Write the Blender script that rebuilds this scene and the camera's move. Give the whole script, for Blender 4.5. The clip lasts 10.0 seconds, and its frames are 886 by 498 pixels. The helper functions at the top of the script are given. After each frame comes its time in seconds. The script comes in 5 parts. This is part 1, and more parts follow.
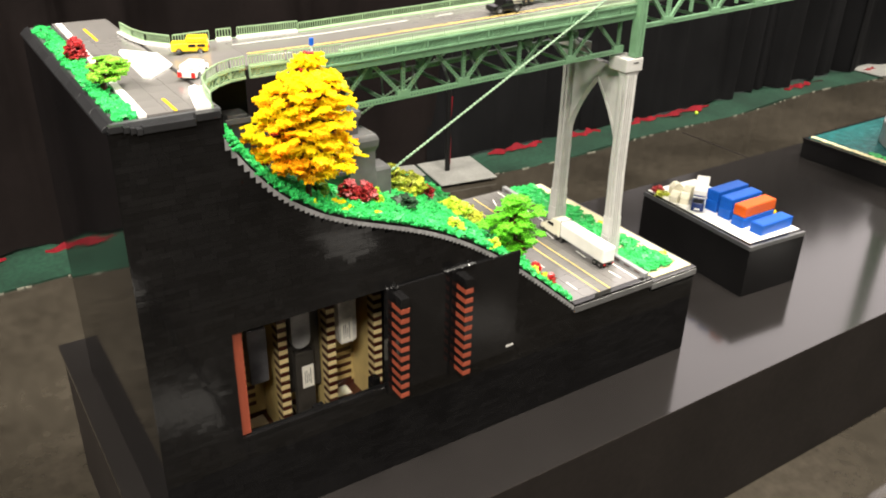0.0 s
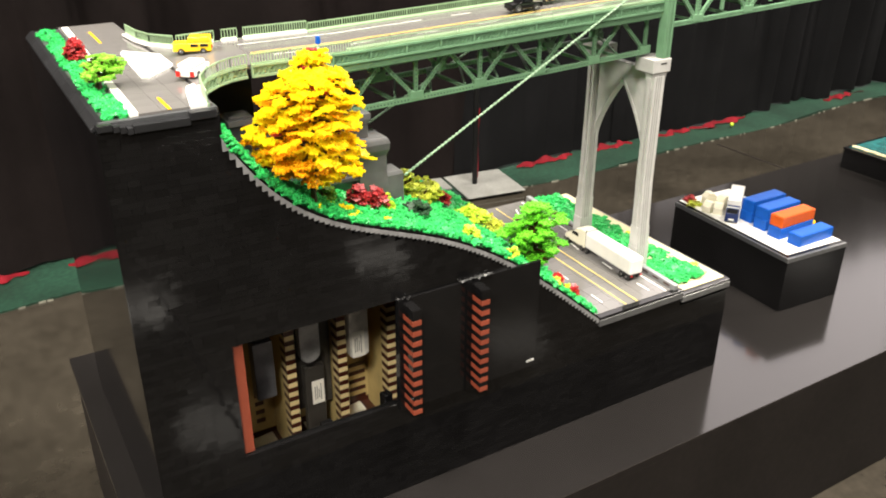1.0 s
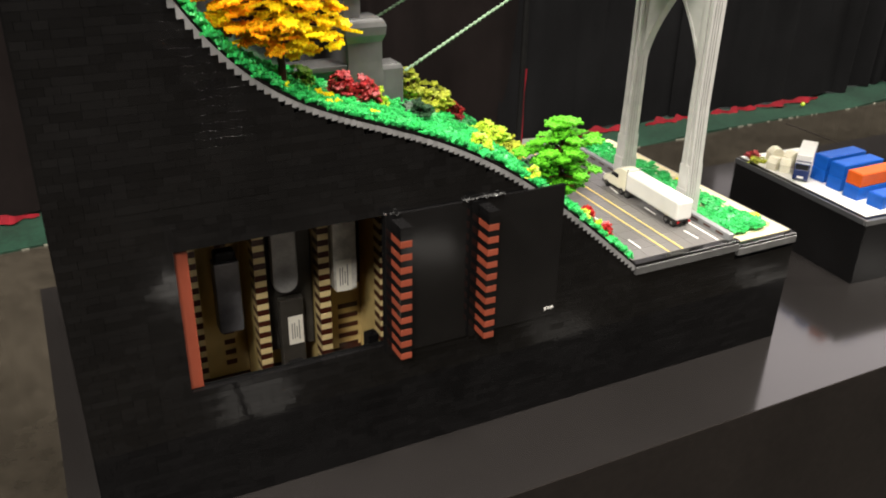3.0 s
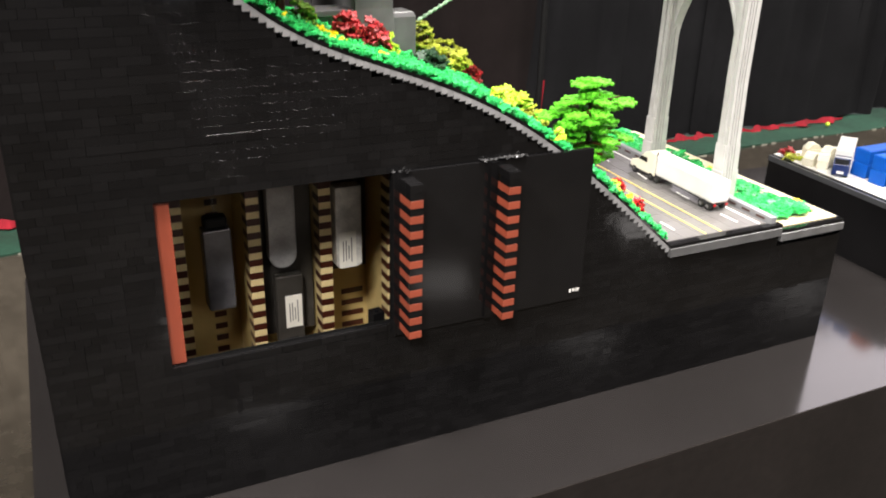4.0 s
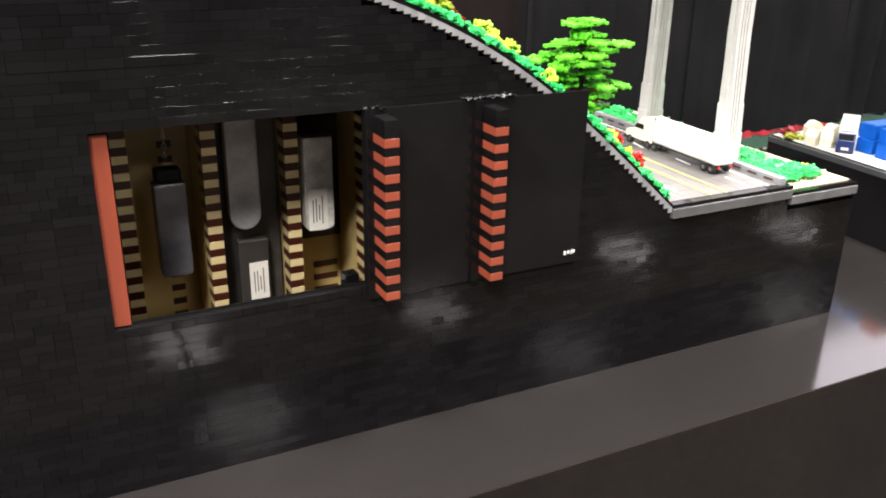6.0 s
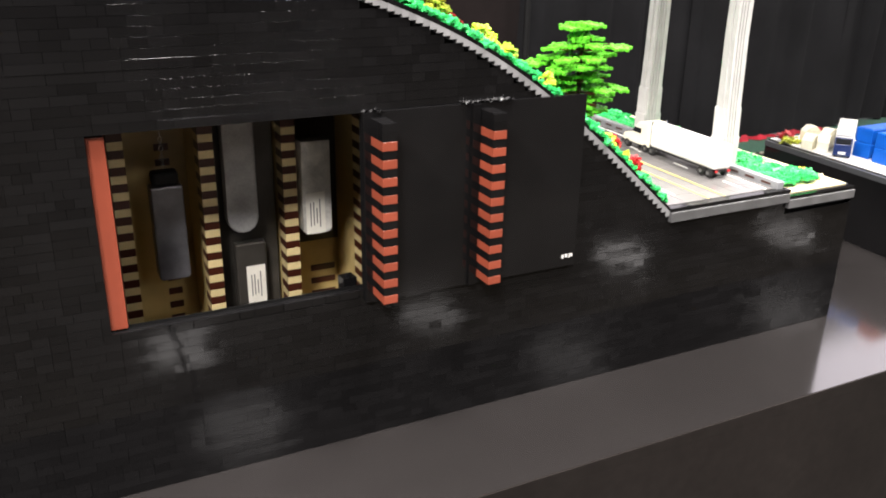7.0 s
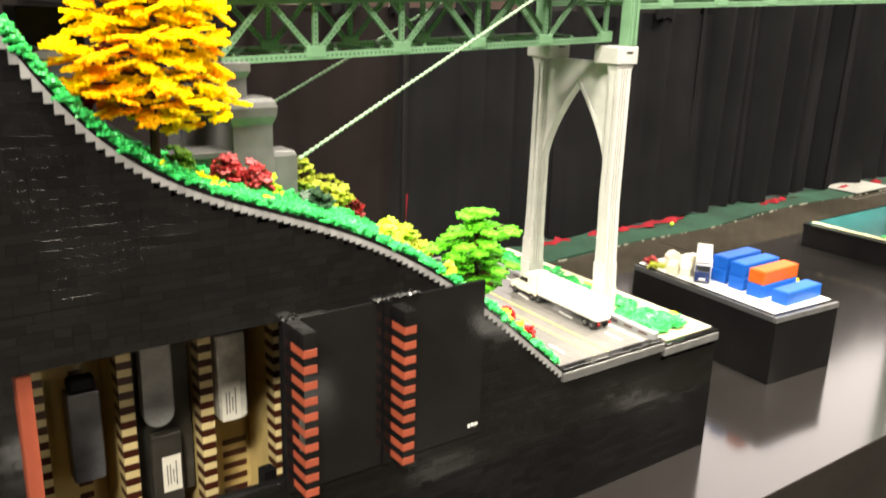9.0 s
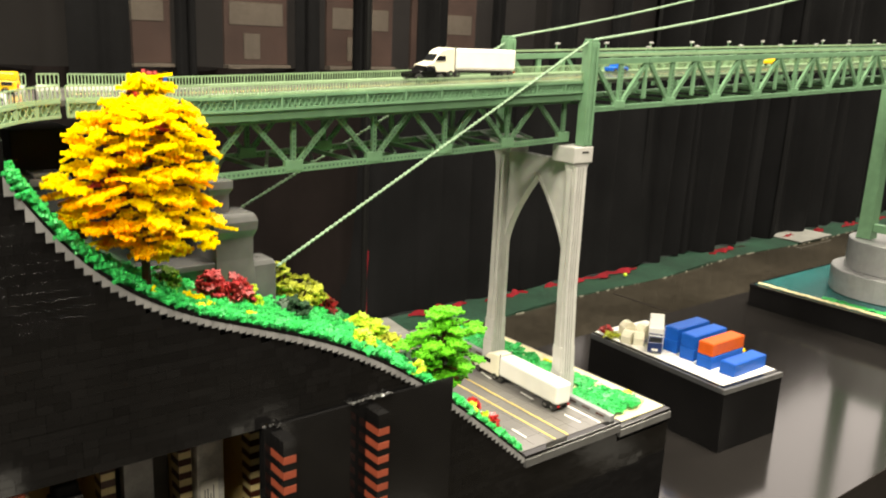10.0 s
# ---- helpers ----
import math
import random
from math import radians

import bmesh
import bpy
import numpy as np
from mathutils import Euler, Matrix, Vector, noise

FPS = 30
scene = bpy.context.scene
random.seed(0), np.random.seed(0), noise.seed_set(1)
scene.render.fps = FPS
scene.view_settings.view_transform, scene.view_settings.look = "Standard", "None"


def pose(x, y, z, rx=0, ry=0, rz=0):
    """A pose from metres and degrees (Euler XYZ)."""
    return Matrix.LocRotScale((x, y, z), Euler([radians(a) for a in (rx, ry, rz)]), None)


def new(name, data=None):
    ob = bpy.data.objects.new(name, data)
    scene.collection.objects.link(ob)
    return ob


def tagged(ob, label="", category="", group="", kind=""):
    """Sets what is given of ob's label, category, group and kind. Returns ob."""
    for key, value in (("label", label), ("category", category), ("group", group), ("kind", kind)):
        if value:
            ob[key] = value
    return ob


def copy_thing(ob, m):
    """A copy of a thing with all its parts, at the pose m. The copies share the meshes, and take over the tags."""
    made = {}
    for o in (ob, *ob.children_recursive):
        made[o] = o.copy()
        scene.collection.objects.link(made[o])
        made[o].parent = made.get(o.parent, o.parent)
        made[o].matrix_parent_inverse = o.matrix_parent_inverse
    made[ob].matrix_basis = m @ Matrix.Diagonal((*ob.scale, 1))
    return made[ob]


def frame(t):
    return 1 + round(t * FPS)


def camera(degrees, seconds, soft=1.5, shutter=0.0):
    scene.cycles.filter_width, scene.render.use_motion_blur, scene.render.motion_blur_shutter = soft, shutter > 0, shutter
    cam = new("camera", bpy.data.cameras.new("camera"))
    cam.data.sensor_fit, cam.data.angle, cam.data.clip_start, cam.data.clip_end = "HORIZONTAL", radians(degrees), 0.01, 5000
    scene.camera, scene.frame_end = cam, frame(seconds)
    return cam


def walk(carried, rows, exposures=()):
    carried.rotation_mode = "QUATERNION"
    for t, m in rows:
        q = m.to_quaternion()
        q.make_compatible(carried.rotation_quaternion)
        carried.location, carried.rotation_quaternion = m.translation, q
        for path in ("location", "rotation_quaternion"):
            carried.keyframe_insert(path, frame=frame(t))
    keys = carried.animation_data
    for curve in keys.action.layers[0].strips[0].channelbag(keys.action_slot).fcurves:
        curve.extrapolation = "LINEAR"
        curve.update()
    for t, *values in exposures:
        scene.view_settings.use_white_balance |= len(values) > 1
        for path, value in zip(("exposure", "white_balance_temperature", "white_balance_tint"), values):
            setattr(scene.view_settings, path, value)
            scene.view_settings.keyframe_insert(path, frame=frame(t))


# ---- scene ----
# camera and its way
cam = camera(55.6, 10.0, soft=1.9, shutter=0.4)
PATH = [
    (0.0, -0.2016, -1.0749, 1.5257, 62.74, -1.20, -32.96),
    (0.5, -0.1792, -1.0582, 1.5078, 63.55, -0.88, -32.11),
    (1.0, -0.1401, -1.0422, 1.4789, 63.92, -0.15, -30.85),
    (1.5, -0.0989, -1.0238, 1.4487, 64.29, -0.53, -29.80),
    (2.0, -0.0570, -0.9972, 1.3987, 64.31, -0.97, -28.33),
    (2.5, -0.0141, -0.9621, 1.3239, 63.24, -1.77, -26.82),
    (3.0, 0.0128, -0.9360, 1.2671, 63.64, -1.12, -26.30),
    (4.5, 0.0555, -0.8453, 1.0672, 67.22, -1.55, -25.10),
    (5.0, 0.0679, -0.8287, 1.0211, 67.75, -1.89, -25.69),
    (5.5, 0.0842, -0.8174, 1.0069, 68.09, -0.94, -26.28),
    (7.0, 0.0839, -0.8151, 1.0026, 68.68, -0.98, -26.47),
    (7.5, 0.0726, -0.8125, 1.0206, 69.35, -1.18, -28.93),
    (8.0, 0.0598, -0.8154, 1.0568, 70.63, -1.14, -31.40),
    (8.5, 0.0456, -0.8101, 1.1062, 71.94, -1.32, -33.65),
    (9.0, 0.0341, -0.8052, 1.1595, 73.50, -1.64, -35.35),
    (9.5, 0.0161, -0.8140, 1.2114, 75.10, -2.03, -36.31),
    (10.0, -0.0078, -0.8256, 1.2638, 75.93, -2.37, -38.27),
]
walk(cam, [(t, pose(x, y, z, rx, ry, rz)) for t, x, y, z, rx, ry, rz in PATH],
     exposures=[(0.0, -0.08, 6600, 19), (2.0, -0.06, 6550, 19), (3.0, -0.35, 6500, 20), (4.5, 0.46, 6150, 24), (7.5, 0.54, 6150, 24), (8.5, 0.72, 6550, 20), (9.0, 0.68, 6900, 17), (9.5, 0.02, 7000, 16), (10.0, -0.18, 7150, 15)])

# light: a big exhibition hall, rows of high lamps under a dim ceiling
world = bpy.data.worlds.new("hall_air")
scene.world = world
world.use_nodes = True
world.node_tree.nodes["Background"].inputs[0].default_value = (0.9, 0.95, 1.0, 1)
world.node_tree.nodes["Background"].inputs[1].default_value = 0.02


def hall_lamp(x, y, size, power):
    lamp = bpy.data.lights.new("hall_lamp", "AREA")
    lamp.shape, lamp.size, lamp.energy = "SQUARE", size, power
    lamp.color = (1.0, 0.985, 0.84)
    ob = new("hall_lamp", lamp)
    ob.matrix_world = pose(x, y, 6.2, 0, 0, 20)


for lx, ly, power in ((1.6, -0.9, 800), (-4.4, -1.6, 800), (-4.4, 1.2, 620), (6.4, -1.6, 460), (6.4, 1.2, 480), (10.5, -0.9, 420), (-2.8, -4.8, 820)):
    hall_lamp(lx, ly, 1.5, power)
# the rows behind the camera: 4.9 m from lamp to lamp
for lx, ly, power in ((2.1, -9.0, 60), (7.1, -8.7, 30), (11.6, -8.5, 34), (1.9, -12.9, 95), (6.5, -12.5, 60), (11.9, -13.4, 80), (16.7, -13.0, 56)):
    hall_lamp(lx, ly, 1.0, power)
# unseen area lights added over the hall's far half, for glare on the table
for lx, ly, wide, deep, power in ((13.0, 5.8, 16.0, 6.4, 1080), (13.6, 12.4, 9.0, 3.6, 450)):
    panel = bpy.data.lights.new("far_hall_fill", "AREA")
    panel.shape, panel.size, panel.size_y, panel.energy = "RECTANGLE", wide, deep, power
    panel.color = (1.0, 0.955, 0.90)
    new("far_hall_fill", panel).matrix_world = pose(lx, ly, 6.3)


# ---- materials ----
def mat(name, colour, rough=0.4, metal=0.0, vary=0.12, scale=30.0, bump=0.0, bump_scale=200.0, fine=0.0, coat=0.0, rough_vary=0.0, island=0.0, spec=0.5, sheer=0.0, leafy=0.0):
    m = bpy.data.materials.new(name)
    m.use_nodes = True
    nt = m.node_tree
    b = nt.nodes["Principled BSDF"]
    b.inputs["Roughness"].default_value = rough
    b.inputs["Metallic"].default_value = metal
    b.inputs["Coat Weight"].default_value = coat
    b.inputs["Coat Roughness"].default_value = 0.08
    b.inputs["Specular IOR Level"].default_value = spec
    co = nt.nodes.new("ShaderNodeTexCoord")
    n1 = nt.nodes.new("ShaderNodeTexNoise")
    n1.inputs["Scale"].default_value = scale
    n1.inputs["Detail"].default_value = 5
    nt.links.new(co.outputs["Object"], n1.inputs["Vector"])
    ramp = nt.nodes.new("ShaderNodeMapRange")
    ramp.inputs["From Min"].default_value, ramp.inputs["From Max"].default_value = 0.3, 0.7
    ramp.inputs["To Min"].default_value, ramp.inputs["To Max"].default_value = 1 - vary, 1 + vary
    nt.links.new(n1.outputs["Fac"], ramp.inputs["Value"])
    last = ramp.outputs["Result"]

    def times(socket):
        mu = nt.nodes.new("ShaderNodeMath")
        mu.operation = "MULTIPLY"
        nt.links.new(last, mu.inputs[0])
        nt.links.new(socket, mu.inputs[1])
        return mu.outputs[0]

    if fine:
        n2 = nt.nodes.new("ShaderNodeTexNoise")
        n2.inputs["Scale"].default_value = scale * 14
        nt.links.new(co.outputs["Object"], n2.inputs["Vector"])
        r2 = nt.nodes.new("ShaderNodeMapRange")
        r2.inputs["From Min"].default_value, r2.inputs["From Max"].default_value = 0.3, 0.7
        r2.inputs["To Min"].default_value, r2.inputs["To Max"].default_value = 1 - fine, 1 + fine
        nt.links.new(n2.outputs["Fac"], r2.inputs["Value"])
        last = times(r2.outputs["Result"])
    if island:
        g = nt.nodes.new("ShaderNodeNewGeometry")
        oi = nt.nodes.new("ShaderNodeObjectInfo")
        ad = nt.nodes.new("ShaderNodeMath")
        ad.operation = "ADD"
        nt.links.new(g.outputs["Random Per Island"], ad.inputs[0])
        nt.links.new(oi.outputs["Random"], ad.inputs[1])
        fr = nt.nodes.new("ShaderNodeMath")
        fr.operation = "FRACT"
        nt.links.new(ad.outputs[0], fr.inputs[0])
        r3 = nt.nodes.new("ShaderNodeMapRange")
        r3.inputs["To Min"].default_value, r3.inputs["To Max"].default_value = 1 - island, 1 + island
        nt.links.new(fr.outputs[0], r3.inputs["Value"])
        last = times(r3.outputs["Result"])
    mix = nt.nodes.new("ShaderNodeVectorMath")
    mix.operation = "SCALE"
    mix.inputs[0].default_value = colour
    nt.links.new(last, mix.inputs["Scale"])
    nt.links.new(mix.outputs[0], b.inputs["Base Color"])
    if rough_vary:
        r4 = nt.nodes.new("ShaderNodeMapRange")
        r4.inputs["From Min"].default_value, r4.inputs["From Max"].default_value = 0.3, 0.7
        r4.inputs["To Min"].default_value, r4.inputs["To Max"].default_value = max(0.02, rough - rough_vary), rough + rough_vary
        nt.links.new(n1.outputs["Fac"], r4.inputs["Value"])
        nt.links.new(r4.outputs["Result"], b.inputs["Roughness"])
    if bump:
        n3 = nt.nodes.new("ShaderNodeTexNoise")
        n3.inputs["Scale"].default_value = bump_scale
        n3.inputs["Detail"].default_value = 4
        nt.links.new(co.outputs["Object"], n3.inputs["Vector"])
        bp = nt.nodes.new("ShaderNodeBump")
        bp.inputs["Strength"].default_value = bump
        bp.inputs["Distance"].default_value = 0.002
        nt.links.new(n3.outputs["Fac"], bp.inputs["Height"])
        nt.links.new(bp.outputs["Normal"], b.inputs["Normal"])
    if leafy:
        tl = nt.nodes.new("ShaderNodeBsdfTranslucent")
        warm = nt.nodes.new("ShaderNodeVectorMath")
        warm.operation = "MULTIPLY"
        warm.inputs[1].default_value = (1.0, 0.78, 0.5)
        nt.links.new(mix.outputs[0], warm.inputs[0])
        nt.links.new(warm.outputs[0], tl.inputs["Color"])
        ml = nt.nodes.new("ShaderNodeMixShader")
        ml.inputs[0].default_value = leafy
        nt.links.new(b.outputs[0], ml.inputs[1])
        nt.links.new(tl.outputs[0], ml.inputs[2])
        nt.links.new(ml.outputs[0], nt.nodes["Material Output"].inputs["Surface"])
    if sheer:
        tr = nt.nodes.new("ShaderNodeBsdfTransparent")
        ms = nt.nodes.new("ShaderNodeMixShader")
        ms.inputs[0].default_value = sheer
        nt.links.new(b.outputs[0], ms.inputs[1])
        nt.links.new(tr.outputs[0], ms.inputs[2])
        nt.links.new(ms.outputs[0], nt.nodes["Material Output"].inputs["Surface"])
    return m


BLACK = mat("black_plastic", (0.0060, 0.0058, 0.0060), 0.055, vary=0.15, scale=9, island=0.2, bump=0.012, bump_scale=90, rough_vary=0.02, spec=0.30)
BLACK_CORE = mat("black_plastic_core", (0.005, 0.005, 0.005), 0.5, vary=0.2, spec=0.2)
BLACK_SHEET = mat("polished_black_sheet", (0.004, 0.004, 0.0045), 0.06, vary=0.2, scale=6, bump=0.02, bump_scale=8)
TABLE_TOP = mat("dark_laminate", (0.0135, 0.0122, 0.0118), 0.12, vary=0.10, scale=3, fine=0.05)
TABLE_SIDE = mat("black_painted_board", (0.0155, 0.0130, 0.0117), 0.6, vary=0.15, scale=5, fine=0.1, spec=0.06)
CONCRETE = mat("hall_concrete", (0.029, 0.0248, 0.0190), 0.075, vary=0.32, scale=2.2, fine=0.18, bump=0.012, bump_scale=40, rough_vary=0.03)
CARPET = mat("green_floor_runner", (0.0065, 0.028, 0.0165), 0.7, vary=0.35, scale=4, fine=0.3, bump=0.4, bump_scale=150, spec=0.25)
RED_CLOTH = mat("red_cloth", (0.15, 0.004, 0.009), 0.85, vary=0.3, scale=12, spec=0.2)
TAPE = mat("dull_pale_tape", (0.17, 0.165, 0.13), 0.7, vary=0.4, scale=9)
DRAPE = mat("black_drape", (0.0059, 0.0059, 0.0064), 0.85, vary=0.25, scale=3, fine=0.08, spec=0.06)
VEIL = mat("sheer_black_veil", (0.0105, 0.0095, 0.0095), 0.85, vary=0.25, scale=3, spec=0.06, sheer=0.58)
DRAPE_RED = mat("worn_brown_black_drape", (0.0082, 0.0061, 0.0059), 0.85, vary=0.25, scale=3, fine=0.08, spec=0.06)
WALL = mat("hall_wall_paint", (0.07, 0.065, 0.06), 0.8, vary=0.15, scale=1)
BOARD = mat("beige_board", (0.22, 0.18, 0.145), 0.7, vary=0.25, scale=2.5, fine=0.1)
BOARD_DARK = mat("dark_brown_board", (0.11, 0.062, 0.05), 0.7, vary=0.3, scale=2.5)
DARK_WALL = mat("dark_hall_wall", (0.05, 0.048, 0.046), 0.8, vary=0.15, scale=1, spec=0.1)
CEIL = mat("hall_ceiling_paint", (0.20, 0.20, 0.20), 0.8, vary=0.15, scale=1)
STEEL = mat("grey_steel_plate", (0.23, 0.23, 0.215), 0.5, metal=0.3, vary=0.2, scale=8, fine=0.1)
DGREY = mat("dark_grey_plastic", (0.055, 0.057, 0.060), 0.3, vary=0.12, scale=40, island=0.12)
LGREY = mat("light_grey_plastic", (0.50, 0.495, 0.475), 0.3, vary=0.08, scale=40, island=0.06)
EDGE_DARK = mat("dark_stone_grey_plastic", (0.10, 0.10, 0.10), 0.22, vary=0.15, scale=40, island=0.15)
EDGE = mat("stone_grey_plastic", (0.23, 0.23, 0.23), 0.32, vary=0.12, scale=40, island=0.15)
MGREY = mat("medium_grey_plastic", (0.23, 0.235, 0.24), 0.28, vary=0.1, scale=40, island=0.12)
ROAD = mat("dark_grey_road_tiles", (0.150, 0.143, 0.137), 0.13, vary=0.06, scale=25, island=0.03, rough_vary=0.03)
WHITE = mat("white_plastic", (0.80, 0.79, 0.75), 0.25, vary=0.04, scale=40)
CREAM = mat("aged_white_plastic", (0.80, 0.76, 0.60), 0.25, vary=0.05, scale=40)
TAN = mat("tan_plastic", (0.74, 0.60, 0.30), 0.3, vary=0.08, scale=40, island=0.08)
SAND = mat("sand_tan_plastic", (0.78, 0.68, 0.42), 0.3, vary=0.1, scale=60, island=0.1)
DARK_TAN = mat("tan_wall_plastic", (0.60, 0.46, 0.19), 0.3, vary=0.08, scale=40, island=0.08)
BROWN = mat("reddish_brown_plastic", (0.055, 0.014, 0.007), 0.3, vary=0.12, scale=40, island=0.15)
BRICK_RED = mat("dull_red_plastic", (0.26, 0.055, 0.028), 0.32, vary=0.08, scale=40, island=0.1)
LINE_YELLOW = mat("pale_yellow_line_plastic", (0.82, 0.60, 0.14), 0.3, vary=0.08, scale=60)
YELLOW = mat("yellow_plastic", (0.86, 0.52, 0.01), 0.3, vary=0.08, scale=60, island=0.15)
YELLOW_LEAF = mat("yellow_leaf_plastic", (1.0, 0.98, 0.012), 0.36, vary=0.05, scale=30, island=0.05, leafy=0.58)
ORANGE_LEAF = mat("bright_orange_leaf_plastic", (1.0, 0.72, 0.010), 0.38, vary=0.06, scale=30, island=0.06, leafy=0.58)
ORANGE = mat("orange_plastic", (0.58, 0.095, 0.012), 0.42, vary=0.06, scale=60, spec=0.25)
GREEN_LEAF = mat("bright_green_leaf_plastic", (0.10, 0.47, 0.018), 0.42, vary=0.12, scale=30, island=0.2)
LIME_TREE = mat("lime_green_leaf_plastic", (0.24, 0.58, 0.05), 0.42, vary=0.12, scale=30, island=0.15)
GREEN_MAT = mat("green_leaf_plastic", (0.012, 0.40, 0.085), 0.42, vary=0.15, scale=30, island=0.25)
DARK_LEAF = mat("dark_green_leaf_plastic", (0.012, 0.05, 0.018), 0.6, vary=0.2, scale=30, island=0.3)
MOSS_LEAF = mat("moss_green_leaf_plastic", (0.13, 0.27, 0.02), 0.5, vary=0.2, scale=30, island=0.3)
FLOWER_RED = mat("bright_red_leaf_plastic", (0.38, 0.012, 0.011), 0.35, vary=0.15, scale=30, island=0.25)
OLIVE_LEAF = mat("olive_leaf_plastic", (0.38, 0.42, 0.03), 0.5, vary=0.2, scale=30, island=0.3)
LIME_LEAF = mat("lime_leaf_plastic", (0.42, 0.60, 0.03), 0.45, vary=0.15, scale=30, island=0.2)
RED_LEAF = mat("dark_red_leaf_plastic", (0.30, 0.010, 0.012), 0.5, vary=0.2, scale=30, island=0.3)
SGREEN = mat("sand_green_plastic", (0.155, 0.30, 0.175), 0.3, vary=0.1, scale=40, island=0.08)
# the truss green darkened: shade inside small sockets, put into the colour
SOCKET_SHADE = mat("shaded_sand_green_plastic", (0.05, 0.10, 0.06), 0.4, vary=0.1, scale=40)
SGREEN_L = mat("pale_sand_green_plastic", (0.28, 0.41, 0.24), 0.3, vary=0.1, scale=40)
ROPE = mat("pale_green_cord", (0.24, 0.36, 0.24), 0.7, vary=0.2, scale=300)
BLUE = mat("blue_plastic", (0.003, 0.085, 0.42), 0.42, vary=0.06, scale=60, spec=0.25)
NAVY = mat("navy_blue_plastic", (0.02, 0.035, 0.12), 0.26, vary=0.06, scale=60)
TEAL = mat("clear_teal_plastic", (0.008, 0.088, 0.088), 0.22, vary=0.3, scale=40, fine=0.25, bump=0.5, bump_scale=120)
SLAB = mat("very_dark_grey_plastic", (0.017, 0.0175, 0.019), 0.28, vary=0.12, scale=40, island=0.15)
LEAD = mat("cast_lead", (0.62, 0.60, 0.54), 0.40, metal=0.1, vary=0.45, scale=35, fine=0.08, bump=0.3, bump_scale=90, rough_vary=0.12)
MID_LEAD = mat("grey_cast_lead", (0.34, 0.34, 0.33), 0.32, metal=0.1, vary=0.25, scale=35, fine=0.08, bump=0.3, bump_scale=90)
DARK_LEAD = mat("dark_cast_lead", (0.15, 0.147, 0.155), 0.3, metal=0.2, vary=0.3, scale=35, fine=0.06, bump=0.10, bump_scale=90)
PAPER = mat("off_white_paper", (0.84, 0.81, 0.71), 0.8, vary=0.06, scale=60)
INK = mat("dark_ink", (0.05, 0.045, 0.04), 0.8, vary=0.1)
TYRE = mat("black_rubber", (0.012, 0.012, 0.012), 0.6, vary=0.1)
CHROME = mat("chrome", (0.45, 0.45, 0.45), 0.15, metal=1.0, vary=0.05)
SILVER = mat("pearl_silver_plastic", (0.62, 0.62, 0.60), 0.25, metal=0.3, vary=0.05)
RED = mat("red_plastic", (0.60, 0.02, 0.015), 0.25, vary=0.06, scale=60)
GLASS_DARK = mat("dark_window_plastic", (0.012, 0.013, 0.015), 0.08, vary=0.1)
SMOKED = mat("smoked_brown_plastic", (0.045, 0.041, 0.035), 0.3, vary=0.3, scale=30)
CLEAR_TAPE = mat("clear_shiny_tape", (0.05, 0.05, 0.05), 0.10, vary=0.5, scale=200, bump=0.6, bump_scale=160)
TAIL = mat("clear_red_plastic", (0.5, 0.02, 0.02), 0.15, vary=0.06)


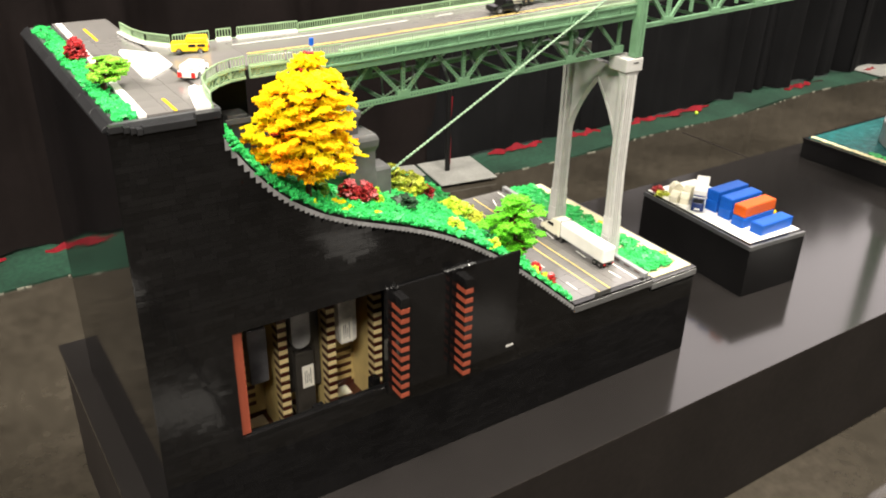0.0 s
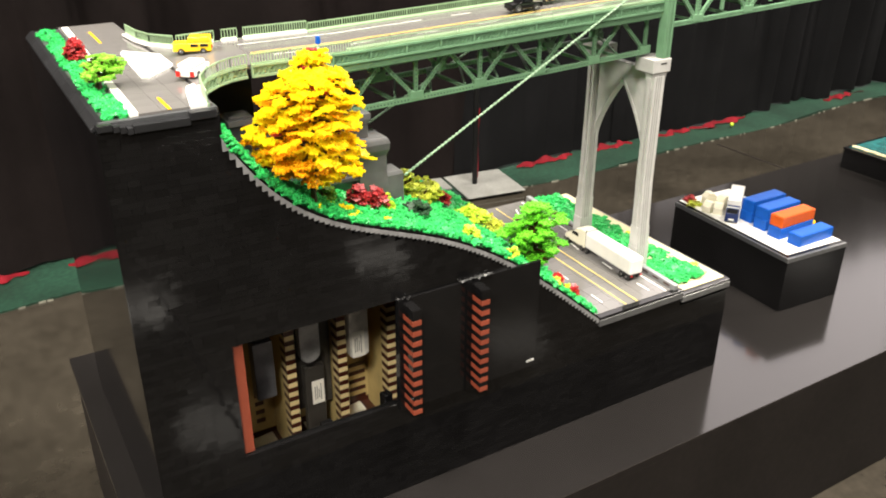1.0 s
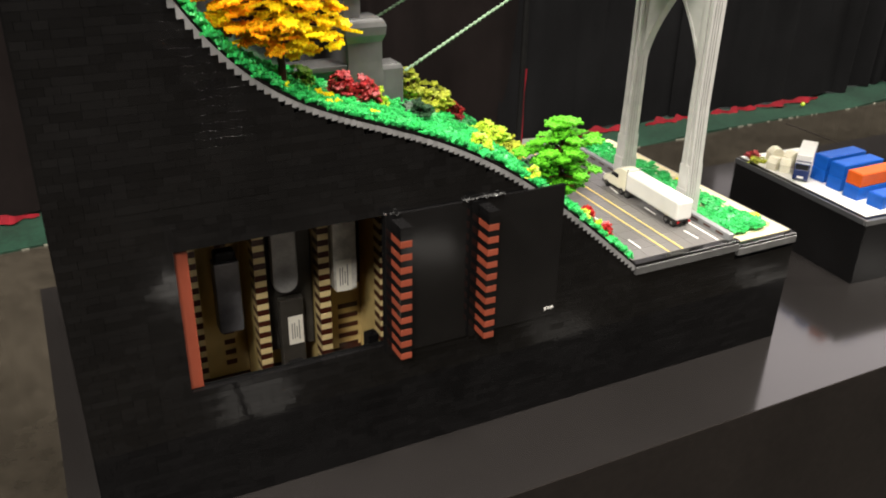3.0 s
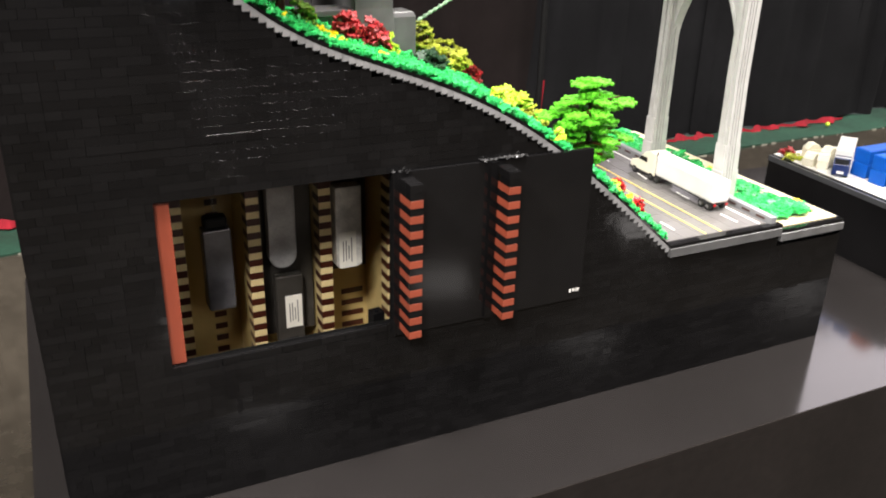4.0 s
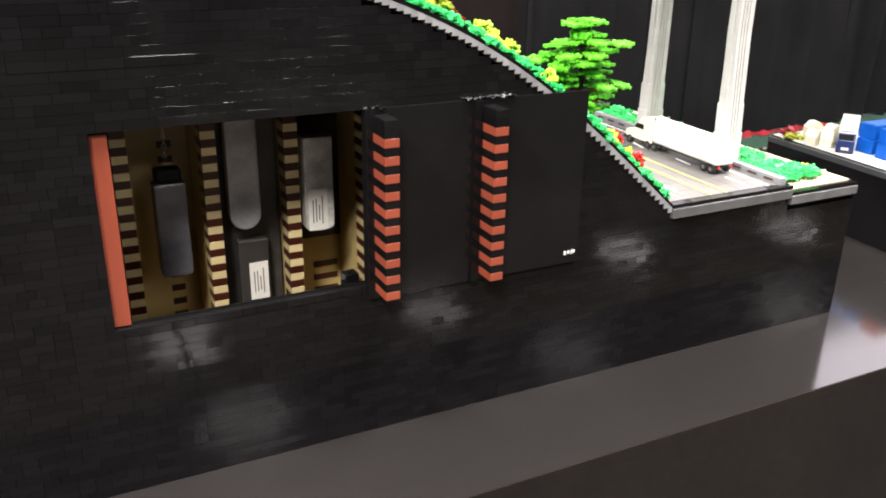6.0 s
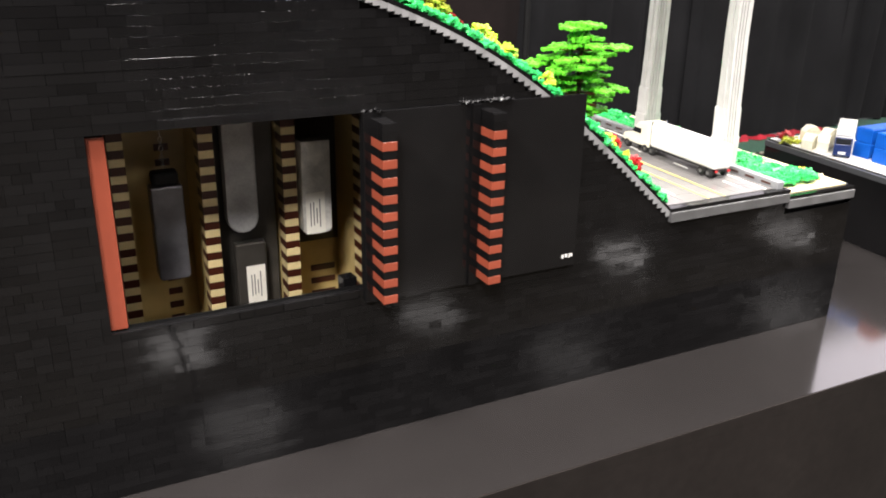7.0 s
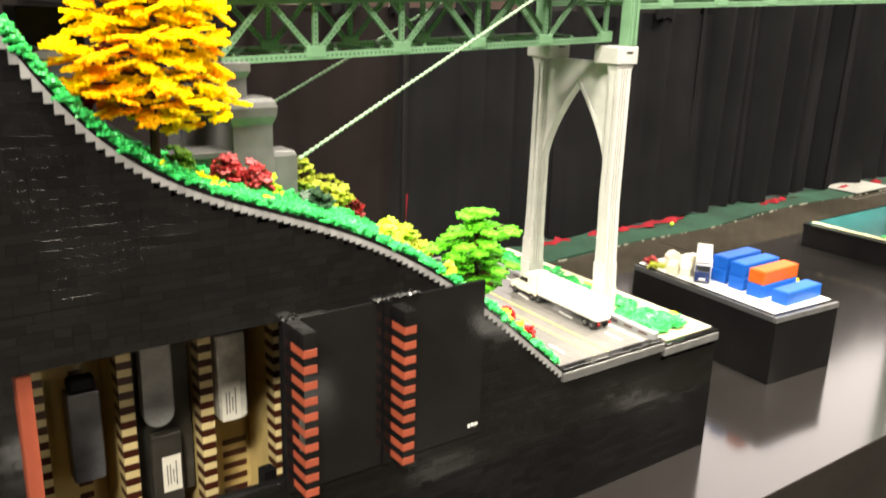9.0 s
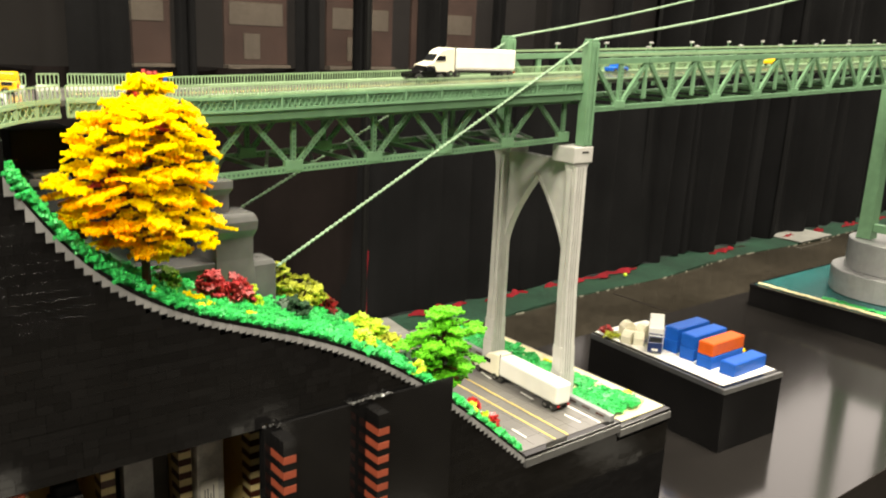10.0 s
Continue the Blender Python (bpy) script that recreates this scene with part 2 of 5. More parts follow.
# ---- building blocks ----
class Shape:
    """Collects plain solids into one mesh."""

    def __init__(self):
        self.v, self.f, self.mi = [], [], []
        self.cur = 0

    def add(self, verts, faces, m=None):
        n = len(self.v)
        for p in verts:
            q = Vector(p)
            self.v.append(tuple(m @ q) if m is not None else tuple(q))
        for f in faces:
            self.f.append(tuple(n + i for i in f))
            self.mi.append(self.cur)
        return self

    def grid(self, f, nu, nv):
        """A sheet of nu by nv cells through f(u, v)."""
        v = [f(i / nu, j / nv) for j in range(nv + 1) for i in range(nu + 1)]
        w = nu + 1
        return self.add(v, [(j * w + i, j * w + i + 1, j * w + w + i + 1, j * w + w + i) for j in range(nv) for i in range(nu)])

    def box(self, x0, x1, y0, y1, z0, z1, m=None):
        v = [(x, y, z) for z in (z0, z1) for y in (y0, y1) for x in (x0, x1)]
        return self.add(v, [(0, 2, 3, 1), (4, 5, 7, 6), (0, 1, 5, 4), (2, 6, 7, 3), (0, 4, 6, 2), (1, 3, 7, 5)], m)

    def prism(self, poly, z0, z1, m=None):
        """A polygon (anticlockwise, x y) raised from z0 to z1."""
        n = len(poly)
        v = [(x, y, z0) for x, y in poly] + [(x, y, z1) for x, y in poly]
        f = [tuple(range(n - 1, -1, -1)), tuple(range(n, 2 * n))] + [(i, (i + 1) % n, n + (i + 1) % n, n + i) for i in range(n)]
        return self.add(v, f, m)

    def cyl(self, r, z0, z1, n=12, m=None, r2=None):
        r2 = r if r2 is None else r2
        a = [2 * math.pi * i / n for i in range(n)]
        v = [(r * math.cos(t), r * math.sin(t), z0) for t in a] + [(r2 * math.cos(t), r2 * math.sin(t), z1) for t in a]
        f = [tuple(range(n - 1, -1, -1)), tuple(range(n, 2 * n))] + [(i, (i + 1) % n, n + (i + 1) % n, n + i) for i in range(n)]
        return self.add(v, f, m)

    def bar(self, a, b, w, h):
        """A square bar from a to b."""
        a, b = Vector(a), Vector(b)
        m = Matrix.Translation(a) @ (b - a).to_track_quat("X", "Z").to_matrix().to_4x4()
        return self.box(0, (b - a).length, -w / 2, w / 2, -h / 2, h / 2, m)

    def brick(self, x0, x1, y0, y1, z0, z1, c=0.0004):
        """A brick whose front (towards -y) edges are eased."""
        v = [(x0, y1, z0), (x1, y1, z0), (x1, y1, z1), (x0, y1, z1),
             (x0, y0 + c, z0), (x1, y0 + c, z0), (x1, y0 + c, z1), (x0, y0 + c, z1),
             (x0 + c, y0, z0 + c), (x1 - c, y0, z0 + c), (x1 - c, y0, z1 - c), (x0 + c, y0, z1 - c)]
        f = [(0, 3, 2, 1), (0, 1, 5, 4), (1, 2, 6, 5), (2, 3, 7, 6), (3, 0, 4, 7),
             (4, 5, 9, 8), (5, 6, 10, 9), (6, 7, 11, 10), (7, 4, 8, 11), (8, 9, 10, 11)]
        return self.add(v, f)


def mesh_of(name, s, *mats):
    me = bpy.data.meshes.new(name)
    me.from_pydata(s.v, [], s.f)
    for m in mats:
        me.materials.append(m)
    if len(mats) > 1:
        me.polygons.foreach_set("material_index", s.mi)
    me.update()
    return me


def part(name, s, mats, parent=None, label="", bevel=0.0, smooth=False):
    mats = mats if isinstance(mats, (tuple, list)) else (mats,)
    ob = new(name, mesh_of(name, s, *mats))
    if smooth:
        ob.data.polygons.foreach_set("use_smooth", [True] * len(ob.data.polygons))
    if parent is not None:
        ob.parent = parent
    if label:
        tagged(ob, label)
    if bevel:
        b = ob.modifiers.new("eased_edges", "BEVEL")
        b.width, b.segments, b.limit_method = bevel, 2, "ANGLE"
    return ob


def thing(name, label, category, x=0, y=0, z=0, rz=0, group="", kind=""):
    ob = new(name)
    ob.empty_display_size = 0.02
    ob.matrix_basis = pose(x, y, z, 0, 0, rz)
    return tagged(ob, label, category, group, kind)


def structure(name, s, mats, label, category, bevel=0.0, smooth=False):
    return tagged(part(name, s, mats, None, "", bevel, smooth), label, category, "", "structure")


STUD, BRICK, PLATE = 0.008, 0.0096, 0.0032
FLOOR = 0.05    # hall floor
TOP = 0.42      # table top
DECK = 1.172    # upper road
LOW = 0.652     # lower road


def ground_edge(x):
    """Height of the cut edge of the hillside along the front."""
    u = x - 0.5
    return ((((-5.057 * u + 6.2159) * u - 1.2541) * u - 0.8862) * u - 0.4733) * u + 0.888


# ---- the hall ----
floor_shape = Shape().box(-12, 20, -22, 16, FLOOR - 0.1, FLOOR)
structure("floor", floor_shape, CONCRETE, "worn grey-brown concrete hall floor with stains", "floor")
joints = Shape()
for jx in (-2.6, 0.32, 3.22, 6.15):
    joints.add([(jx, -10, FLOOR + 0.0012), (jx + 0.012, -10, FLOOR + 0.0012), (jx + 0.012, 1.80, FLOOR + 0.0012), (jx, 1.80, FLOOR + 0.0012)], [(0, 1, 2, 3)])
structure("floor_joint", joints, TABLE_SIDE, "dark filled joints sawn into the concrete floor", "floor joint")
structure("wall_back", Shape().box(-12, 20, 16, 16.2, FLOOR, 6.6), WALL, "plain dim hall wall", "wall")
structure("wall_front", Shape().box(-12, 20, -22.2, -22, FLOOR, 6.6), DARK_WALL, "plain dim hall wall", "wall")
structure("wall_left", Shape().box(-12.2, -12, -22.2, 16.2, FLOOR, 6.6), DARK_WALL, "plain dim hall wall", "wall")
structure("wall_right", Shape().box(20, 20.2, -22.2, 16.2, FLOOR, 6.6), DARK_WALL, "plain dim hall wall", "wall")
structure("ceiling", Shape().box(-12.2, 20.2, -22.2, 16.2, 6.6, 6.8), CEIL, "plain grey hall ceiling", "ceiling")

# green runner laid along the drapes, slightly wavy
def runner_front(x):
    return 1.79 + 0.022 * max(0.0, x) + 0.022 * math.sin(1.7 * x) + 0.018 * math.sin(4.3 * x + 1)


def runner_at(u, v):
    x = -5 + 15 * u
    front = runner_front(x)
    z = FLOOR + 0.006 + 0.004 * math.sin(5 * x) + 0.003 * math.sin(9 * x + 14 * v)
    return (x, front, FLOOR) if v == 0 else (x, front + (2.50 - front) * (v - 0.2) / 0.8, z)


runner = Shape().grid(runner_at, 150, 5)
structure("carpet_strip", runner, CARPET, "rumpled green plastic runner along the foot of the drapes", "carpet")

flecks = Shape()
rnd = random.Random(21)
for k in range(120):
    fx = rnd.uniform(-1.5, 7.5)
    fy = runner_front(fx) - 0.005
    fl = rnd.uniform(0.004, 0.026)
    flecks.box(0, fl, 0, rnd.uniform(0.002, 0.006), 0.0, 0.006, pose(fx, fy - 0.004, FLOOR, 0, 0, rnd.uniform(-8, 8)))
tagged(structure("tape_flecks", flecks, TAPE, "torn pale tape flecks along the runner's edge", "tape"), kind="stuff")


def drape(x0, x1, y, z0, z1, folds, seed, depth=0.075):
    """A hanging cloth with soft uneven folds, thick both sides."""
    rnd = random.Random(seed)
    ph = [rnd.uniform(0, 6.28) for _ in range(4)]
    s = Shape()
    nx, nz = folds * 14, 7
    verts = []
    for side in (0, 1):
        for k in range(nz + 1):
            w = k / nz
            for i in range(nx + 1):
                u = i / nx
                a = 2 * math.pi * folds * (u + 0.045 * math.sin(7 * u + ph[1]) + 0.02 * w * math.sin(5 * u + ph[2]))
                r = math.sin(a + ph[0])
                amp = depth * (0.55 + 0.45 * math.sin(2.3 * a / 3.1 + ph[3])) * (0.55 + 0.45 * w)
                d = amp * (abs(r) ** 0.6) * (1 if r > 0 else -1)
                x = x0 + (x1 - x0) * u + 0.25 * amp * math.cos(a + ph[0])
                verts.append((x, y + d + 0.004 * side, z0 + (z1 - z0) * w + (0.006 * math.sin(3 * a / folds + ph[2]) if k == 0 else 0)))
    faces = []
    off = (nx + 1) * (nz + 1)
    for k in range(nz):
        for i in range(nx):
            p = k * (nx + 1) + i
            faces.append((p, p + 1, p + nx + 2, p + nx + 1))
            faces.append((off + p, off + p + nx + 1, off + p + nx + 2, off + p + 1))
    return s.add(verts, faces)


xs = [-5.0, -3.75, -2.5, -1.25, -0.145, 0.91, 1.87, 2.83, 3.79, 4.30, 5.20, 6.1, 7.2, 8.4, 9.6]
for i in range(len(xs) - 1):
    reddish = i in (3, 4, 5)
    hang = 2.066 if i in (6, 7) else 2.120 if i > 7 else 2.080 + 0.03 * (i % 2)
    deep = 0.030 if i in (6, 7) else 0.125 if i > 7 else 0.075      # nearly flat behind the road pier, deep folds past it
    cloth = drape(xs[i] - 0.09, xs[i + 1] + 0.09, hang, FLOOR + 0.014, 1.128 if i in (4, 5, 6, 7) else 2.05, 4 if i > 7 else (5, 4, 3)[i % 3], 40 + i, deep)
    ob = part("curtain", cloth, DRAPE_RED if reddish else DRAPE, smooth=True)
    tagged(ob, "brownish black cloth drape hanging in folds" if reddish else "black cloth drape hanging in deep folds to the floor", "curtain", "black drapes round the booth")
# sheer upper drapes: the hall shows dimly through them, between heavier folds
for i, (a, b) in enumerate(((-0.145, 0.96), (0.96, 1.92), (1.92, 2.88), (2.88, 3.79))):
    ob = part("sheer_curtain", drape(a - 0.01, b + 0.01, 2.090 + 0.02 * (i % 2), 1.121, 2.05, 4, 70 + i, 0.03), VEIL, smooth=True)
    tagged(ob, "sheer black upper drape letting the hall show through", "curtain", "sheer drapes above the black ones")
for i, (a, b) in enumerate(((0.75, 0.95), (1.10, 1.17), (1.555, 1.66), (1.795, 1.88), (2.11, 2.265), (2.515, 2.59), (2.90, 3.07), (3.31, 3.455))):
    ob = part("curtain", drape(a, b, 2.033, 1.104, 2.05, 2, 90 + i, 0.022), DRAPE, smooth=True)
    tagged(ob, "narrow gathered fold of black drape", "curtain", "gathered folds over the sheer drapes")
rail = Shape().box(-5.1, 9.7, 2.076, 2.100, 2.046, 2.074)
structure("curtain_rail", rail, STEEL, "long grey metal rail carrying the drapes", "rail", 0.005)

# red cloth showing under the hem
for k, (rx, rw) in enumerate(((-1.15, 0.5), (-0.19, 0.3), (0.29, 0.40), (1.36, 0.38), (2.28, 0.34), (2.69, 0.28), (3.10, 0.30), (3.48, 0.44), (4.50, 0.26), (5.26, 0.16), (5.66, 0.12), (6.10, 0.24), (6.55, 0.2), (7.1, 0.4))):
    def cloth_at(u, v):
        env = min(1.0, 5 * u, 5 * (1 - u)) * (0.6 + 0.4 * math.sin(17 * u + 3 * k))
        wave = 0.010 * math.sin(13 * u + 2 * k) + 0.006 * math.sin(31 * u + k)
        return (rw * (u - 0.5), wave - 0.018 * (1 - v) * env, 0.003 + v * (0.009 + 0.020 * env))
    ob = part("red_cloth", Shape().grid(cloth_at, 26, 3), RED_CLOTH, smooth=True)
    ob.matrix_basis = pose(rx, 2.026, FLOOR + 0.006)
    tagged(ob, "crumpled red cloth showing under the black drape", "cloth", "red cloth under the drapes")

ball = thing("yellow_ball", "tiny lime yellow foam ball on the runner", "ball", 3.50, 1.955, FLOOR + 0.021)
part("ball", Shape().grid(lambda u, v: (0.011 * math.sin(math.pi * v) * math.cos(2 * math.pi * u), 0.011 * math.sin(math.pi * v) * math.sin(2 * math.pi * u), -0.011 * math.cos(math.pi * v)), 14, 8), LIME_LEAF, ball, "", 0, True)

# display boards across the hall, seen dimly through the sheer drapes
for bx, bw in ((0.55, 0.62), (1.90, 0.62), (2.85, 0.50), (3.75, 0.62), (4.60, 0.70)):
    bd = thing("display_board", "beige and brown display board across the hall", "display board", bx, 5.0, FLOOR, 0, "boards across the hall")
    part("panel", Shape().box(-bw / 2, bw / 2, 0.0, 0.03, 0.97, 1.95), BOARD_DARK, bd, "brown upper panel", 0.004)
    part("ledge", Shape().box(-bw / 2, bw / 2, -0.06, 0.03, 0.92, 0.968), BOARD, bd, "pale ledge", 0.004)
    part("poster", Shape().box(-bw * 0.42, bw * 0.42, -0.006, -0.001, 1.25, 1.41), BOARD, bd, "beige poster strip")
    part("poster", Shape().box(-bw * 0.2, bw * 0.05, -0.006, -0.001, 1.01, 1.19), BOARD, bd, "beige poster")
    for sx in (-bw / 2, bw / 2 - 0.03):
        part("leg", Shape().box(sx, sx + 0.03, 0.0, 0.03, 0.0, 0.918), BLACK_CORE, bd, "thin black leg", 0.003)

# drape stand with square steel foot plates
stand = thing("drape_stand", "black drape pole on square grey steel foot plates", "drape stand", 1.848, 1.918, FLOOR + 0.014, -8)
part("base_plate", Shape().box(-0.14, 0.14, -0.14, 0.14, 0.0, 0.007), STEEL, stand, "grey steel foot plate", 0.002)
part("base_plate", Shape().box(-0.40, -0.155, 0.0, 0.22, 0.0, 0.007), STEEL, stand, "grey steel foot plate", 0.002)
part("pole", Shape().cyl(0.012, 0.0072, 1.50, 16, Matrix.Translation((-0.04, 0.012, 0))), BLACK_CORE, stand, "thin black pole")
hang = part("red_edge", Shape().grid(lambda u, v: (0.012 * u + 0.003 * math.sin(7 * v), 0.004 * math.sin(5 * v), 0.34 * v), 3, 12), RED_CLOTH, smooth=True)
hang.matrix_basis = pose(1.853, 1.992, FLOOR + 0.010)
tagged(hang, "narrow red cloth edge hanging beside the drape pole", "cloth", "red cloth under the drapes")
plate2 = thing("drape_stand", "grey steel foot plate of a drape pole", "drape stand", 5.385, 2.005, FLOOR + 0.014, 2)
part("base_plate", Shape().box(-0.21, 0.21, -0.115, 0.115, 0.0, 0.008), STEEL, plate2, "", 0.002)
part("pole", Shape().cyl(0.019, 0.008, 1.50, 16, Matrix.Translation((0.12, 0.09, 0))), BLACK_CORE, plate2)

# ---- display table ----
table = thing("display_table", "long low black display table with a dark laminate top", "table", 0, 0, 0)
part("tabletop", Shape().box(-0.045, 5.6, -0.162, 0.758, TOP - 0.018, TOP), TABLE_TOP, table, "dark grey laminate top")
part("front_panel", Shape().box(-0.045, 5.6, -0.1635, -0.142, FLOOR + 0.002, TOP - 0.0182), TABLE_SIDE, table, "black painted front panel")
part("edge_band", Shape().box(-0.045, 5.6, -0.1635, -0.1621, TOP - 0.018, TOP - 0.0006), TABLE_SIDE, table, "black edge band")
part("back_panel", Shape().box(-0.04, 5.6, 0.735, 0.753, FLOOR + 0.002, TOP - 0.018), TABLE_SIDE, table, "", 0.001)
part("end_panel", Shape().box(-0.040, -0.022, -0.142, 0.735, FLOOR + 0.002, TOP - 0.018), TABLE_SIDE, table, "", 0.001)
part("end_panel", Shape().box(5.58, 5.60, -0.142, 0.735, FLOOR + 0.002, TOP - 0.018), TABLE_SIDE, table, "", 0.001)

# ---- the hillside base ----
OX0, OX1, OZ0, OZ1 = 0.145, 0.400, 0.616, 0.813     # opening in the front
CHAMBER, CX1, CBACK = 0.4567, 0.480, 0.235     # floor, far side and back of the deep chamber behind it
LEFT_BACK, ROAD_BACK = 0.625, 0.545


def back_of(x):
    if x < 0.150:
        return LEFT_BACK
    if x < 0.5:
        return 0.26
    return min(ROAD_BACK, 0.26 + (x - 0.5) * 0.64)


def ground(x, y):
    """Top of the soil."""
    if x < 0.147:
        return DECK - 0.012
    return max(LOW - 0.014, ground_edge(max(0.147, x - 0.15 * y)) + 0.010)


base = thing("hillside_model", "brick-built hillside model with black sides and leafy slope", "scale model", 0, 0, TOP)
base.matrix_basis = pose(0, 0, 0)
core = Shape()
nx = 149
for i in range(nx):
    x0, x1 = i * STUD, (i + 1) * STUD
    xm = (x0 + x1) / 2
    yb = back_of(xm)
    zt = (DECK - 0.012) if xm < 0.150 else ground_edge(xm) if xm < 0.83 else (LOW - 0.006 if xm < 1.05 else LOW - 0.014)
    zt = max(zt, LOW - 0.014)
    hollow = OX0 - 0.001 < xm < CX1
    y0 = 0.0085
    if hollow:
        core.box(x0, x1, y0, yb, TOP, CHAMBER - 0.0042)
        core.box(x0, x1, y0, yb, OZ1, zt)
        core.box(x0, x1, CBACK + 0.005, yb, CHAMBER - 0.0042, OZ1)
    else:
        core.box(x0, x1, y0, yb, TOP, zt)
part("core", core, BLACK_CORE, base, "black inner blocks")
part("side_panel", Shape().box(-0.002, 0.0, 0.0, LEFT_BACK, TOP + 0.001, DECK - 0.0155), BLACK_SHEET, base, "smooth polished black side")
part("side_panel", Shape().box(nx * STUD, nx * STUD + 0.002, 0.0, ROAD_BACK, TOP + 0.001, LOW - 0.026), BLACK_SHEET, base, "smooth polished black side")

# soil surface with a gentle slope
soil = Shape()
gx = [0.150 + 0.016 * i for i in range(45)]
for i in range(len(gx) - 1):
    for j in range(12):
        def corner(x, j):
            y = 0.006 + (back_of(x) - 0.006) * j / 12
            return (x, y, ground(x, y))
        soil.add([corner(gx[i], j), corner(gx[i + 1], j), corner(gx[i + 1], j + 1), corner(gx[i], j + 1)], [(0, 1, 2, 3)])
part("soil", soil, DARK_LEAF, base, "dark green soil plates")

# grey stepped edge tiles along the cut, each with a black plate above
x = 0.148
turn = Matrix.Rotation(math.pi / 2, 4, "X")
while x < 0.834:
    ta, tb = ground_edge(x) + 0.0065, ground_edge(x + STUD) + 0.0065
    low_z0 = min(ta, tb) - 0.0052
    w = STUD - 0.0002
    part("edge_tile", Shape().prism([(x, low_z0), (x + w, low_z0), (x + w, tb), (x, ta)], -0.009, 0.0015, turn), EDGE, base)
    part("edge_plate", Shape().prism([(x, ta + 0.0002), (x + w, tb + 0.0002), (x + w, tb + 0.0052), (x, ta + 0.0052)], -0.009, 0.0004, turn), BLACK, base)
    x += STUD

# ---- upper road on the left ----
deck = Shape().prism([(0.004, 0.006), (0.150, 0.006), (0.150, LEFT_BACK - 0.004), (0.004, LEFT_BACK - 0.004)], DECK - 0.012, DECK - 0.0035)
part("road_bed", deck, DGREY, base, "dark grey plates", 0.0008)
# stepped dark edging along the front and the left side
for a, b, zt, h in ((0.0, 0.018, 1.168, 0.0085), (0.018, 0.026, 1.1655, 0.0085), (0.026, 0.034, 1.163, 0.0085), (0.034, 0.042, 1.1605, 0.0085), (0.042, 0.112, 1.1625, 0.0100), (0.112, 0.146, 1.168, 0.0100)):
    part("edge_slab", Shape().box(a + 0.0003, b - 0.0003, -0.004, 0.010, zt - h, zt), SLAB, base, "", 0.0006)
for k in range(8):
    y0, y1 = 0.012 + 0.0762 * k, 0.0117 + 0.0762 * (k + 1)
    part("edge_slab", Shape().prism([(-0.005, DECK - 0.015), (0.010, DECK - 0.015), (0.010, DECK - 0.001), (0.004, DECK - 0.003), (-0.005, DECK - 0.0115)], -y1, -y0, Matrix.Rotation(math.pi / 2, 4, "X")), SLAB, base, "very dark grey sloping edge", 0.0006)

# road surface tiles of the junction, curbs and markings
tile_me = mesh_of("road_tile", Shape().box(0.0002, 0.0318, 0.0002, 0.0318, 0, 0.0032), ROAD)
for ix in range(3):
    for iy in range(19):
        ob = new("road_tile", tile_me)
        ob.parent, ob.location = base, (0.050 + 0.032 * ix, 0.012 + 0.032 * iy, DECK - 0.0034)
part("sidewalk", Shape().prism([(0.042, 0.012), (0.053, 0.012), (0.066, 0.61), (0.055, 0.61)], DECK - 0.0034, DECK + 0.0016), WHITE, base, "white tiled sidewalk", 0.0006)
for a, b in ((0.012, 0.072), (0.45, 0.55)):
    part("lane_mark", Shape().box(0.0895, 0.0935, a, b, DECK - 0.0002, DECK + 0.0006), YELLOW, base, "yellow lane dash")
part("traffic_island", Shape().prism([(0.0955, 0.182), (0.104, 0.175), (0.166, 0.243), (0.205, 0.262), (0.19, 0.272), (0.108, 0.362), (0.101, 0.345)], DECK - 0.0002, DECK + 0.0030), WHITE, base, "white raised traffic island", 0.0006)
part("curb", Shape().prism([(0.116, 0.008), (0.138, 0.008), (0.148, 0.075), (0.162, 0.112), (0.155, 0.120), (0.138, 0.105), (0.130, 0.08)], DECK - 0.0034, DECK + 0.0018), WHITE, base, "white curb corner", 0.0006)

# ---- front wall: opening, frame and striped posts ----
part("frame_strip", Shape().box(0.1285, 0.1450, 0.0055, 0.02, OZ0 - 0.002, OZ1 - 0.002), BRICK_RED, base, "dull red upright strip", 0.0006)
part("chamber_floor", Shape().box(0.1442, CX1 - 0.0002, 0.0088, CBACK + 0.0045, CHAMBER - 0.004, CHAMBER), BROWN, base, "dark brown floor of the chamber")
part("chamber_course", Shape().box(0.1442, CX1 - 0.0002, CBACK - 0.0016, CBACK - 0.0004, CHAMBER + 0.0002, CHAMBER + 0.0096), BROWN, base, "brown lowest course of the back wall")
part("chamber_sill", Shape().box(0.1442, CX1 - 0.0002, 0.0086, 0.0098, CHAMBER + 0.0002, OZ0 - 0.0006), BLACK_CORE, base, "black sill")
part("chamber_back", Shape().box(0.1442, CX1 - 0.0002, CBACK, CBACK + 0.004, CHAMBER + 0.0002, OZ1 - 0.0004), DARK_TAN, base, "dull dark tan back wall")
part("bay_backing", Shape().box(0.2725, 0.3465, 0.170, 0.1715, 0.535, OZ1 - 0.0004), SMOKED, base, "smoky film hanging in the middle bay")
# dark sheet in the film's colour, standing in for shade high in this bay
part("bay_backing", Shape().box(0.3690, 0.4480, CBACK - 0.0050, CBACK - 0.0020, 0.590, OZ1 - 0.0004), SMOKED, base, "dark sheet standing in for shade high in the bay")
slot_me = mesh_of("dark_slot", Shape().box(0, 0.017, -0.001, 0, 0, 0.0086), BROWN)
